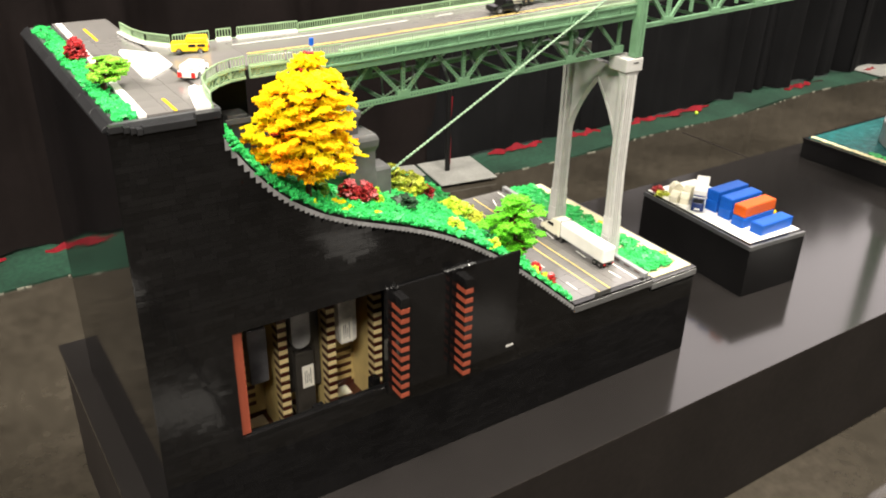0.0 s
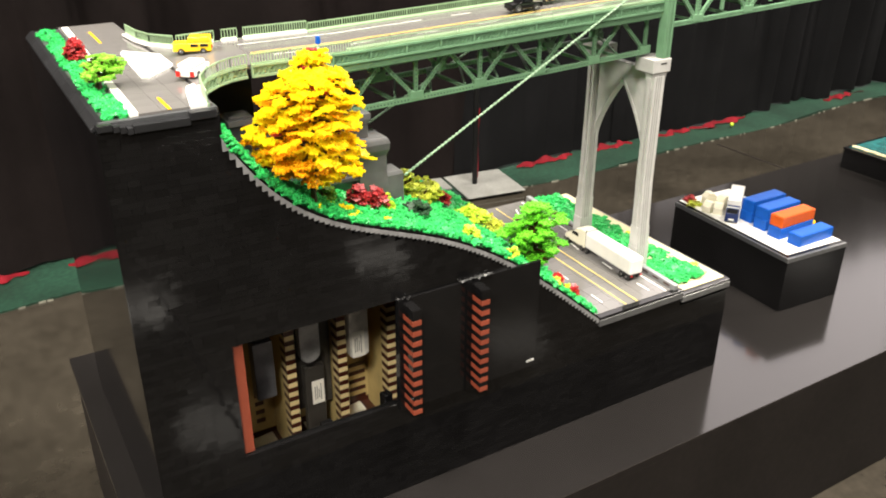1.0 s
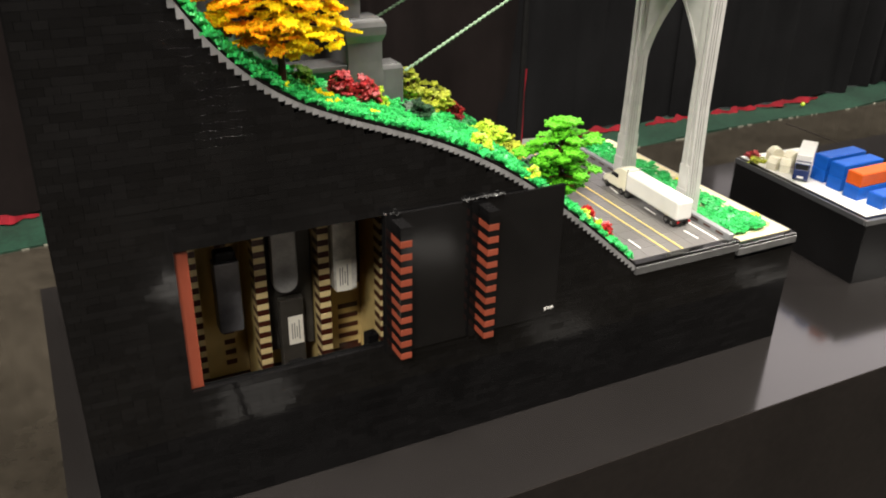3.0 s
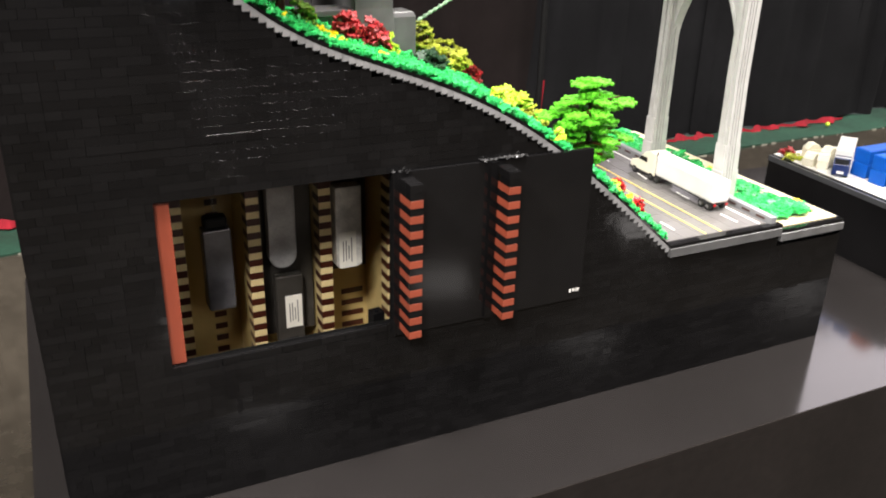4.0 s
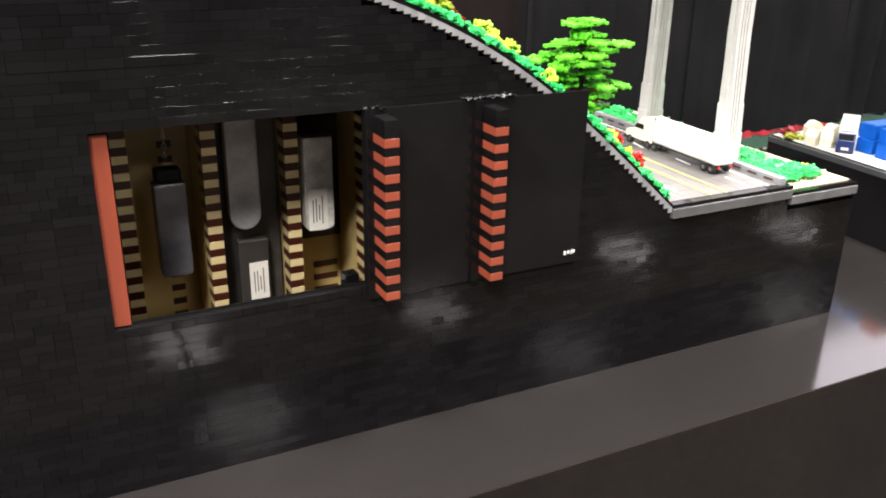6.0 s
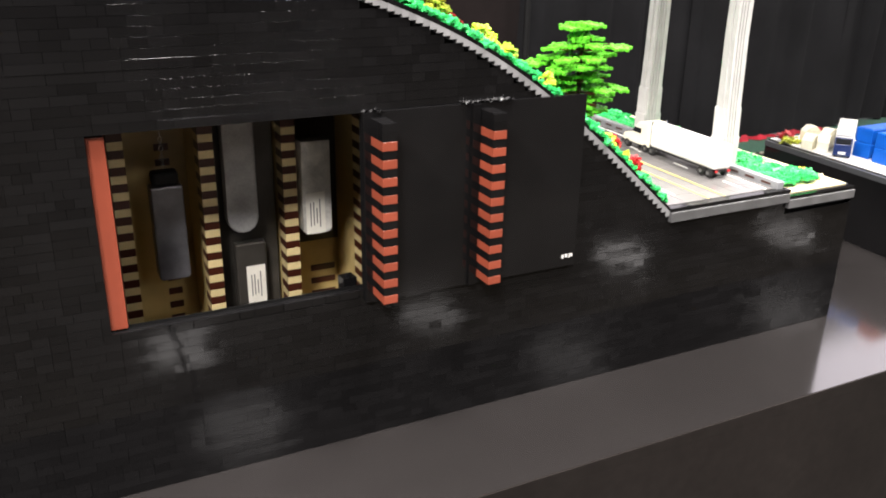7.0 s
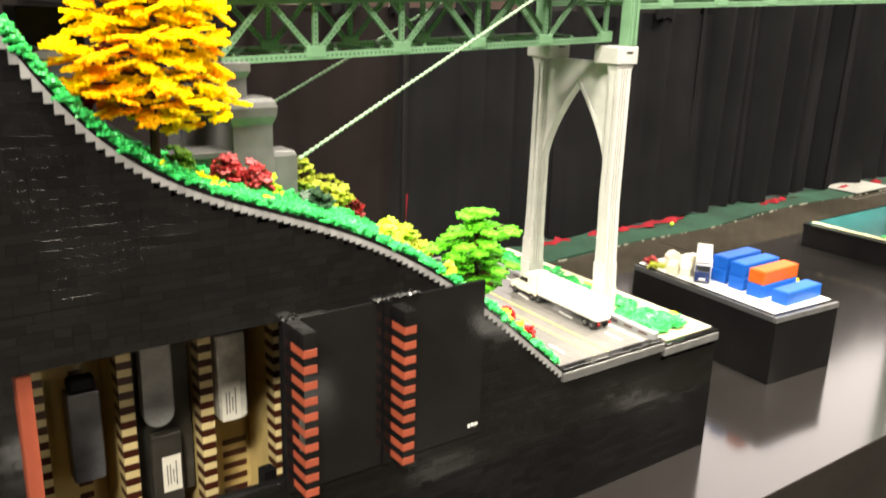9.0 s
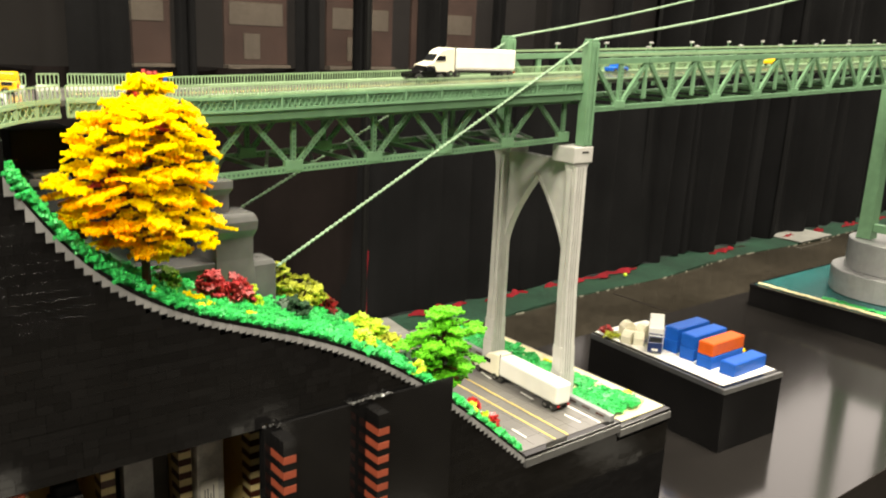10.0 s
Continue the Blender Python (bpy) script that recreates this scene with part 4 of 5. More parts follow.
leaves = part("leaf_carpet", carpet, GREEN_MAT, base, "bright green leaf pieces covering the slope")
tagged(leaves, kind="stuff")
carpet = Shape()
scatter(760, 1.070, 1.148, 0.030, lambda x: ROAD_BACK - 0.01, lambda x, y: LOW - 0.008 + 0.004 * math.sin(40 * y))
scatter(40, 1.135, 1.155, 0.06, lambda x: 0.40, lambda x, y: LOW - 0.009)
tagged(part("leaf_carpet", carpet, GREEN_MAT, base, "bright green leaf pieces along the road verge"), kind="stuff")
carpet = Shape()
scatter(330, 0.0145, 0.040, 0.018, lambda x: 0.605, lambda x, y: DECK - 0.006, 0.0070)
tagged(part("leaf_carpet", carpet, GREEN_MAT, base, "bright green leaf pieces beside the upper sidewalk"), kind="stuff")
for k, (fx, fy) in enumerate(((1.15, 0.13), (1.165, 0.075), (1.16, 0.04), (1.155, 0.27), (1.09, 0.50))):
    bush("yellow_flower", "pale yellow tuft on the sandy strip", fx, fy, LOW - 0.010, 0.006, 0.006, 0.005, 4, YELLOW_LEAF if k % 2 else SAND, 50 + k, 0.007)

# ---- cable anchorage of dark grey blocks ----
anchor = thing("cable_anchorage", "dark grey stepped concrete-like anchorage block", "anchorage", 0.44, 0.25, on(0.44, 0.2))
anchor.matrix_basis = pose(0, 0, 0)
AY0, AY1 = 0.125, 0.36


def flared(x0, x1, y0, y1, levels):
    """A stack of rings (z, grow) joined into one solid."""
    s = Shape()
    v, f = [], []
    for z, g in levels:
        v += [(x0 - g, y0 - g, z), (x1 + g, y0 - g, z), (x1 + g, y1 + g, z), (x0 - g, y1 + g, z)]
    n = len(levels)
    f.append((3, 2, 1, 0))
    f.append(tuple(4 * (n - 1) + i for i in range(4)))
    for k in range(n - 1):
        for i in range(4):
            j = (i + 1) % 4
            f.append((4 * k + i, 4 * k + j, 4 * k + 4 + j, 4 * k + 4 + i))
    return s.add(v, f)


for ay in (AY0, AY1 - 0.05):
    part("block", flared(0.401, 0.451, ay, ay + 0.05, [(0.90, 0.004), (0.955, 0.002), (0.985, 0.0), (1.012, 0.0), (1.022, 0.004), (1.033, 0.005), (1.039, 0.003), (1.043, 0.0)]), EDGE_DARK, anchor, "", 0.001)
    part("upper_pier", flared(0.401, 0.425, ay + 0.012, ay + 0.044, [(1.0432, 0.0), (1.066, 0.0), (1.074, 0.004), (1.084, 0.004)]), EDGE_DARK, anchor, "", 0.001)
    part("toe", flared(0.4515, 0.484, ay + 0.004, ay + 0.046, [(0.90, 0.0), (0.972, 0.0), (0.978, -0.003)]), EDGE_DARK, anchor, "", 0.001)
part("cross_wall", Shape().box(0.30, 0.4005, AY0 + 0.006, AY0 + 0.045, 0.90, 0.976), EDGE_DARK, anchor, "long low dark grey wall", 0.001)
part("coping", Shape().box(0.296, 0.4005, AY0 + 0.001, AY0 + 0.049, 0.9765, 0.984), EDGE_DARK, anchor, "", 0.001)
part("cross_wall", Shape().box(0.403, 0.449, AY0 + 0.0505, AY1 - 0.0505, 0.90, 1.02), EDGE_DARK, anchor, "", 0.001)

abut = thing("bridge_abutment", "small stepped grey block beneath the bridge end", "abutment", 0.226, 0.18, on(0.226, 0.18))
az = on(0.226, 0.18)
part("shaft", Shape().box(-0.018, 0.018, -0.02, 0.02, 0.0, 1.088 - az), DGREY, abut, "", 0.001)
part("cap", Shape().box(-0.022, 0.022, -0.024, 0.024, 1.0882 - az, 1.097 - az), EDGE_DARK, abut, "", 0.001)
part("cap", Shape().box(-0.016, 0.016, -0.017, 0.017, 1.0972 - az, 1.101 - az), EDGE_DARK, abut, "", 0.001)
part("step", Shape().box(0.0185, 0.05, -0.02, 0.02, 0.0, 1.064 - az), DGREY, abut, "", 0.001)
part("back_leg", Shape().box(-0.02, 0.05, 0.07, 0.15, -0.06, 1.14 - az), BLACK_CORE, abut, "black support under the road", 0.001)

# ---- the bridge ----
BY0, BY1 = 0.138, 0.316      # near and far edge of the road
TY0, TY1 = 0.158, 0.296      # truss planes of the side span
PY0, PY1 = 0.134, 0.334      # planes of the towers and main span


def road_z(x):
    u = min(1.0, max(0.0, (x - 0.10) / 0.16))
    return DECK + 0.012 * u * u * (3 - 2 * u) + 0.033 * max(0.0, x - 0.40)


def chord_z(x):
    return 1.0885 + 0.038 * (x - 0.52)


bridge = thing("suspension_bridge", "sand green suspension bridge model with truss spans and cables", "bridge", 0, 0, 0)
seg = [0.15, 0.20, 0.26, 0.4] + [0.4 + 0.145 * k for k in range(1, 19)]
for k in range(len(seg) - 1):
    a, b = seg[k], seg[k + 1]
    s = Shape()
    za, zb = road_z(a), road_z(b)
    if k < 3:
        y0a, y0b = ((0.10, 0.138), (0.138, BY0 + 0.004), (BY0 + 0.004, BY0 + 0.004))[k]
        y1a, y1b = ((0.40, 0.325), (0.325, 0.315), (0.315, BY1 - 0.004))[k]
    else:
        y0a = y0b = BY0 + 0.004
        y1a = y1b = BY1 - 0.004
    s.add([(a, y0a, za - 0.006), (b - 0.0003, y0b, zb - 0.006), (b - 0.0003, y1b, zb - 0.006), (a, y1a, za - 0.006), (a, y0a, za - 0.0002), (b - 0.0003, y0b, zb - 0.0002), (b - 0.0003, y1b, zb - 0.0002), (a, y1a, za - 0.0002)],
          [(3, 2, 1, 0), (4, 5, 6, 7), (0, 1, 5, 4), (1, 2, 6, 5), (2, 3, 7, 6), (3, 0, 4, 7)])
    part("road_slab", s, ROAD, bridge, "dark grey tiled roadway" if k == 0 else "")


def bridge_line(x0, x1, y, w, material, label):
    n = max(1, int((x1 - x0) / 0.15))
    s = Shape()
    for k in range(n):
        a, b = x0 + (x1 - x0) * k / n, x0 + (x1 - x0) * (k + 1) / n
        s.add([(a, y - w / 2, road_z(a) + 0.0006), (b, y - w / 2, road_z(b) + 0.0006), (b, y + w / 2, road_z(b) + 0.0006), (a, y + w / 2, road_z(a) + 0.0006)], [(0, 1, 2, 3)])
    part("lane_mark", s, material, bridge, label)


bridge_line(0.265, 2.6, 0.2005, 0.0022, LINE_YELLOW, "yellow centre line")
bridge_line(0.265, 2.6, 0.2060, 0.0022, LINE_YELLOW, "yellow centre line")
bridge_line(0.265, 0.60, 0.268, 0.0034, WHITE, "white lane line")
bridge_line(0.29, 0.33, 0.178, 0.0034, WHITE, "white lane line")
for k in range(9):
    for y in (0.268, 0.178):
        bridge_line((0.66 if y > 0.2 else 0.42) + 0.12 * k, (0.70 if y > 0.2 else 0.46) + 0.12 * k, y, 0.0028, WHITE, "white lane dash")
for y in (BY0 + 0.010, BY1 - 0.010):
    for k in range(3, len(seg) - 1):
        a, b = seg[k], seg[k + 1]
        part("footway", Shape().bar((a, y, road_z(a) + 0.001), (b - 0.0003, y, road_z(b) + 0.001), 0.012, 0.0022), SGREEN_L, bridge, "pale sand green footway slab")


def railing(p0, p1, h=0.0125, gap=0.0042, material=SGREEN_L, posts=0.0):
    """One straight length of railing between two points: rails and bars, one moulded piece."""
    p0, p1 = Vector(p0), Vector(p1)
    s = Shape()
    up = Vector((0, 0, 1))
    s.bar(p0 + up * 0.0010, p1 + up * 0.0010, 0.0016, 0.0020)
    s.bar(p0 + up * h, p1 + up * h, 0.0016, 0.0018)
    n = max(2, int((p1 - p0).length / gap))
    for k in range(n + 1):
        q = p0.lerp(p1, k / n)
        w = 0.0011
        s.box(q.x - w / 2, q.x + w / 2, q.y - w / 2, q.y + w / 2, q.z + 0.001, q.z + h)
    return part("railing", s, material, bridge, "moulded sand green railing")


def lattice(p0, p1):
    """A short lattice panel under the railing, between two points on the road edge."""
    p0, p1 = Vector(p0), Vector(p1)
    s = Shape()
    up = Vector((0, 0, 1))
    s.bar(p0 - up * 0.002, p1 - up * 0.002, 0.0032, 0.0034)
    s.bar(p0 - up * 0.0175, p1 - up * 0.0175, 0.0032, 0.0034)
    n = max(2, int((p1 - p0).length / 0.0078))
    for k in range(n):
        a, b = p0.lerp(p1, k / n), p0.lerp(p1, (k + 1) / n)
        s.bar(a - up * 0.003, b - up * 0.0165, 0.0012, 0.0012)
        s.bar(a - up * 0.0165, b - up * 0.003, 0.0012, 0.0012)
    side = (p1 - p0).cross(up).normalized() * -0.003
    s.bar(p0 - up * 0.010 + side, p1 - up * 0.010 + side, 0.0012, 0.014)
    s.bar(p0 - up * 0.0005, p0 - up * 0.0190, 0.0022, 0.0040)
    part("lattice_girder", s, SGREEN_L, bridge, "pale sand green lattice edge")


x = 0.405
while x < 2.9:
    b = x + 0.0635
    for y in (BY0, BY1):
        if not (y == BY0 and x < 0.40):
            railing((x, y, road_z(x)), (b - 0.0006, y, road_z(b)), 0.0125)
    x = b + 0.0005
# curved railings where the road widens
near = [(0.139, 0.010), (0.144, 0.045), (0.152, 0.084), (0.167, 0.112), (0.190, 0.130), (0.212, 0.138), (0.236, 0.138)]
for a, b in zip(near, near[1:]):
    railing((*a, road_z(a[0])), (*b, road_z(b[0])), 0.015, 0.0042)
    lattice((*a, road_z(a[0])), (*b, road_z(b[0])))
far = [(0.141, 0.49), (0.146, 0.43), (0.156, 0.385), (0.182, 0.335), (0.187, 0.332), (0.243, 0.317), (0.256, 0.317), (0.281, 0.316), (0.292, 0.316), (0.402, 0.316)]
for k, (a, b) in enumerate(zip(far, far[1:])):
    if k in (3, 5, 7):
        continue
    railing((*a, road_z(a[0]) + 0.002), (*b, road_z(b[0]) + 0.002), 0.0145, 0.0042)
    part("curb", Shape().bar(Vector((*a, road_z(a[0]) + 0.001)) + Vector((-0.003, -0.006, 0)), Vector((*b, road_z(b[0]) + 0.001)) + Vector((-0.003, -0.006, 0)), 0.010, 0.0032), WHITE, bridge, "white curb stone")
for a, b in (((0.242, 0.138), (0.300, 0.138)), ((0.306, 0.138), (0.402, 0.138))):
    railing((*a, road_z(a[0])), (*b, road_z(b[0])), 0.0145, 0.0042)


def fascia(x0, x1, y, light=False):
    """Lattice girder along the road edge, then a plain flange."""
    m = SGREEN_L if light else SGREEN
    za, zb = road_z(x0), road_z(x1)
    s = Shape()
    s.bar((x0, y, za - 0.002), (x1, y, zb - 0.002), 0.0032, 0.0034)
    s.bar((x0, y, za - 0.0175), (x1, y, zb - 0.0175), 0.0032, 0.0034)
    n = max(2, int((x1 - x0) / 0.0078))
    for k in range(n):
        a, b = x0 + (x1 - x0) * k / n, x0 + (x1 - x0) * (k + 1) / n
        za2, zb2 = road_z(a), road_z(b)
        s.bar((a, y, za2 - 0.003), (b, y, zb2 - 0.0165), 0.0012, 0.0012)
        s.bar((a, y, za2 - 0.0165), (b, y, zb2 - 0.003), 0.0012, 0.0012)
    s.box(x0, x0 + 0.002, y - 0.0018, y + 0.0016, za - 0.0185, za)
    s.bar((x0, y + 0.003, za - 0.010), (x1, y + 0.003, zb - 0.010), 0.0012, 0.014)
    part("lattice_girder", s, m, bridge, "sand green lattice edge girder")


x = 0.242
while x < 1.06:
    b = min(x + 0.0636, 1.062)
    for y in (BY0 - 0.002, BY1 + 0.002):
        fascia(x, b - 0.0004, y, x < 0.36)
    if x > 0.36:
        for y in (BY0 + 0.004, BY1 - 0.004):
            part("flange", Shape().bar((x, y, road_z(x) - 0.0255), (b - 0.0002, y, road_z(b) - 0.0255), 0.008, 0.0105), SGREEN, bridge, "smooth sand green flange")
    x = b
part("under_deck", Shape().add([(0.36, BY0 + 0.012, road_z(0.36) - 0.018), (1.06, BY0 + 0.012, road_z(1.06) - 0.018), (1.06, BY1 - 0.012, road_z(1.06) - 0.018), (0.36, BY1 - 0.012, road_z(0.36) - 0.018),
                                (0.36, BY0 + 0.012, road_z(0.36) - 0.008), (1.06, BY0 + 0.012, road_z(1.06) - 0.008), (1.06, BY1 - 0.012, road_z(1.06) - 0.008), (0.36, BY1 - 0.012, road_z(0.36) - 0.008)],
                               [(3, 2, 1, 0), (4, 5, 6, 7), (0, 1, 5, 4), (1, 2, 6, 5), (2, 3, 7, 6), (3, 0, 4, 7)]), DGREY, bridge, "dark deck underside")

def slotted(a, b, w, h, pitch=0.0062):
    """A truss bar with small flat dark pads on its broad sides: socket shade put into colour."""
    a, b = Vector(a), Vector(b)
    s = Shape().bar(a, b, w, h)
    ln = (b - a).length
    m = Matrix.Translation(a) @ (b - a).to_track_quat("X", "Z").to_matrix().to_4x4()
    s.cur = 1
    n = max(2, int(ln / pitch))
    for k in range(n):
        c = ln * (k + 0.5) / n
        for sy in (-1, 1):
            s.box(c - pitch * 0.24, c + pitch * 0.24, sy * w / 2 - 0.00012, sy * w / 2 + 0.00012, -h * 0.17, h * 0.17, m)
    return s


# side span truss
nodes = [0.3985 + 0.1265 * k for k in range(6)]
for y in (TY0, TY1):
    for a, b in zip([0.405] + nodes[1:], nodes[1:] + [1.044]):
        part("bottom_chord", slotted((a, y, chord_z(a)), (b - 0.0003, y, chord_z(b)), 0.0070, 0.0085), (SGREEN, SOCKET_SHADE), bridge)
    part("top_chord", Shape().bar((0.40, y, road_z(0.40) - 0.034), (1.044, y, road_z(1.044) - 0.034), 0.0066, 0.0060), SGREEN, bridge, "", 0.0006)
    for k, nxp in enumerate(nodes):
        zt, zb = road_z(nxp) - 0.036, chord_z(nxp) + 0.003
        if k:
            part("vertical", slotted((nxp, y, zb), (nxp, y, zt), 0.0052, 0.0064), (SGREEN, SOCKET_SHADE), bridge)
            part("gusset", Shape().box(nxp - 0.013, nxp + 0.013, y - 0.0043, y + 0.0043, chord_z(nxp) - 0.002, chord_z(nxp) + 0.012), SGREEN, bridge, "", 0.0008)
        for d in (-1, 1):
            q = nxp + d * 0.058
            if 0.41 < q < 1.04:
                part("diagonal", slotted((nxp + d * 0.006, y, zb + 0.004), (q, y, road_z(q) - 0.036), 0.0052, 0.0064), (SGREEN, SOCKET_SHADE), bridge)
for k in range(9):
    xx = 0.42 + 0.068 * k
    part("cross_beam", Shape().bar((xx, TY0 + 0.004, chord_z(xx) + 0.001), (xx, TY1 - 0.004, chord_z(xx) + 0.001), 0.005, 0.005), SGREEN, bridge)
    part("lateral", Shape().bar((xx, TY0 + 0.004, chord_z(xx) + 0.006), (min(xx + 0.068, 1.04), TY1 - 0.004, chord_z(xx) + 0.006), 0.004, 0.003), SGREEN, bridge)

# tower posts over the pier
for y in (PY0, PY1):
    s = Shape().box(1.049, 1.069, y - 0.010, y + 0.010, 1.0985, 1.268)
    p = part("tower_post", s, SGREEN, bridge, "upright sand green post", 0.0012)
    part("ridge", Shape().box(1.0515, 1.0560, y - 0.0120, y - 0.0102, 1.10, 1.262), SGREEN, p, "", 0.0005)
    part("ridge", Shape().box(1.0615, 1.0660, y - 0.0120, y - 0.0102, 1.10, 1.262), SGREEN, p, "", 0.0005)
    part("cap", Shape().box(1.0505, 1.0675, y - 0.0085, y + 0.0085, 1.2682, 1.273), SGREEN, p, "", 0.001)


# main span truss to the right
def low_z(x):
    return 1.160 + 0.034 * (x - 1.10)


def high_z(x):
    return 1.238 + 0.036 * (x - 1.10)


pan = [1.138 + 0.1405 * k for k in range(12)]
for y in (PY0, PY1):
    for k in range(12):
        a = 1.0715 if k == 0 else pan[k] - 0.07025
        b = pan[k] + 0.07025
        part("bottom_chord", slotted((a, y, low_z(a)), (b - 0.0003, y, low_z(b)), 0.0072, 0.0085), (SGREEN, SOCKET_SHADE), bridge)
        part("top_chord", Shape().bar((a, y, high_z(a)), (b - 0.0003, y, high_z(b)), 0.0072, 0.0100), SGREEN, bridge, "", 0.0006)
        part("top_rail", Shape().bar((a, y, high_z(a) + 0.010), (b - 0.0003, y, high_z(b) + 0.010), 0.0040, 0.0036), SGREEN_L, bridge)
        nxp = pan[k]
        part("vertical", slotted((nxp, y, low_z(nxp) + 0.003), (nxp, y, high_z(nxp) - 0.004), 0.0060, 0.0085), (SGREEN, SOCKET_SHADE), bridge)
        part("gusset", Shape().box(nxp - 0.014, nxp + 0.014, y - 0.0043, y + 0.0043, low_z(nxp) - 0.002, low_z(nxp) + 0.012), SGREEN, bridge, "", 0.0008)
        part("hanger", Shape().box(b - 0.007, b - 0.001, y - 0.003, y + 0.003, low_z(b) + 0.012, high_z(b) - 0.004), SGREEN, bridge, "", 0.0005)
        for d in (-1, 1):
            q = nxp + d * 0.066
            if q > 1.066:
                part("diagonal", slotted((nxp + d * 0.006, y, low_z(nxp) + 0.006), (q, y, high_z(q) - 0.004), 0.0056, 0.0072), (SGREEN, SOCKET_SHADE), bridge)
for k in range(16):
    xx = 1.13 + 0.10 * k
    part("cross_beam", Shape().bar((xx, PY0 + 0.004, low_z(xx) + 0.001), (xx, PY1 - 0.004, low_z(xx) + 0.001), 0.005, 0.005), SGREEN, bridge)


def cord(points, r, name="cable"):
    """A twisted cord through points, with the ridges of its strands."""
    s = Shape()
    total = 0
    for a, b in zip(points, points[1:]):
        a, b = Vector(a), Vector(b)
        n = max(1, int((b - a).length / 0.008))
        q = (b - a).to_track_quat("Z", "Y").to_matrix().to_4x4()
        for k in range(n):
            p0, p1 = a.lerp(b, k / n), a.lerp(b, (k + 1) / n)
            ln = (p1 - p0).length
            m = Matrix.Translation(p0) @ q
            s.cyl(r * 0.5, 0, ln * 0.5, 6, m, r * 1.2)
            s.cyl(r * 1.2, ln * 0.5, ln, 6, m, r * 0.5)
    return part(name, s, ROPE, bridge, "pale green twisted cord cable")


cord([(0.488, PY0, 0.966), (1.055, PY0, 1.270)], 0.0023)
cord([(0.482, PY1, 0.979), (1.060, PY1, 1.265)], 0.0023)
for y in (PY0, PY1):
    cord([(1.066 + 0.13 * k, y, 1.272 + (0.135 if y == PY0 else 0.155) * 0.13 * k + 0.05 * (0.13 * k) ** 2) for k in range(15)], 0.0023)

# lamps along the main span
lamp = thing("street_lamp", "tiny silver street lamp on the bridge truss", "street lamp", 0, 0, 0, 0, "lamps along the bridge")
part("pole", Shape().cyl(0.0012, 0, 0.009, 8), SGREEN, lamp)
part("lamp_head", Shape().box(-0.003, 0.007, -0.0025, 0.0025, 0.009, 0.0125), SILVER, lamp, "silver lamp head", 0.0008)
first = True
for k in range(11):
    for y in (PY0, PY1):
        q = 1.138 + 0.066 + 0.1405 * k - (0.02 if y == PY1 else 0)
        m = pose(q, y, high_z(q) + 0.0115)
        if first:
            lamp.matrix_basis = m
            first = False
        else:
            copy_thing(lamp, m)

# ---- pier: two legs with a pointed arch between ----
pier = thing("bridge_pier", "tall pale grey pier with two legs and a pointed arch", "pier", 1.04, 0.24, LOW - 0.012)
pier.matrix_basis = pose(0, 0, 0)
LEG = (0.121, 0.305)


def lean(y0, z):
    """The near leg leans a little towards the far one as it rises."""
    return 0.0065 * min(1.0, max(0.0, (z - 0.70) / 0.15)) if y0 < 0.2 else 0.0


def flute(x0, x1, ya, yb, z0, z1, y0):
    """An upright strip that follows the lean of its leg."""
    s = Shape()
    levels = sorted({z0, z1, max(z0, 0.70), 0.85})
    for a, b in zip(levels, levels[1:]):
        la, lb = lean(y0, a), lean(y0, b)
        s.add([(x0, ya + la, a), (x1, ya + la, a), (x1, yb + la, a), (x0, yb + la, a), (x0, ya + lb, b), (x1, ya + lb, b), (x1, yb + lb, b), (x0, yb + lb, b)],
              [(3, 2, 1, 0), (4, 5, 6, 7), (0, 1, 5, 4), (1, 2, 6, 5), (2, 3, 7, 6), (3, 0, 4, 7)])
    return s


def leg_shape(y0, w=0.018):
    s = Shape()
    v, f = [], []
    rings = [(LOW - 0.010, 0.000, 0.003), (0.700, 0.000, 0.003), (0.7005, 0.0010, 0.002), (0.745, 0.0015, 0.002), (0.7455, 0.0030, 0.001), (0.80, 0.004, 0.0), (0.85, 0.0045, 0.0), (0.90, 0.005, 0.0), (1.02, 0.0055, 0.0), (1.045, 0.0042, 0.0), (1.060, 0.0020, 0.001), (1.0705, -0.0012, 0.002)]
    for z, gx, gy in rings:
        ya, yb = y0 - gy + lean(y0, z), y0 + w + gy + lean(y0, z)
        v += [(1.031 + gx, ya, z), (1.0665 - gx, ya, z), (1.0665 - gx, yb, z), (1.031 + gx, yb, z)]
    n = len(rings)
    f += [(3, 2, 1, 0), tuple(4 * (n - 1) + i for i in range(4))]
    for k in range(n - 1):
        for i in range(4):
            j = (i + 1) % 4
            f.append((4 * k + i, 4 * k + j, 4 * k + 4 + j, 4 * k + 4 + i))
    return s.add(v, f)


for ly in LEG:
    lg = part("leg", leg_shape(ly), LGREY, pier, "pale grey tapered leg")
    for gx, gw in ((1.0345, 0.0050), (1.0420, 0.0030), (1.0475, 0.0030), (1.0530, 0.0080)):
        part("flute", flute(gx, gx + gw, ly - 0.0042, ly + 0.002, LOW + 0.002, 1.064, ly), LGREY, lg)
    part("flute", flute(1.0325, 1.0350, ly + 0.004, ly + 0.013, 0.70, 1.060, ly), LGREY, lg)
    cp = part("cap", Shape().box(1.026, 1.072, ly + 0.001, ly + 0.052, 1.0710, 1.098) if ly < 0.2 else Shape().box(1.026, 1.072, ly - 0.028, ly + 0.030, 1.0710, 1.098), LGREY, pier, "pale grey block cap", 0.0015)
    part("slot", Shape().box(1.045, 1.060, ly + (0.0005 if ly < 0.2 else -0.0285), ly + 0.003, 1.088, 1.0905), BLACK_CORE, cp)
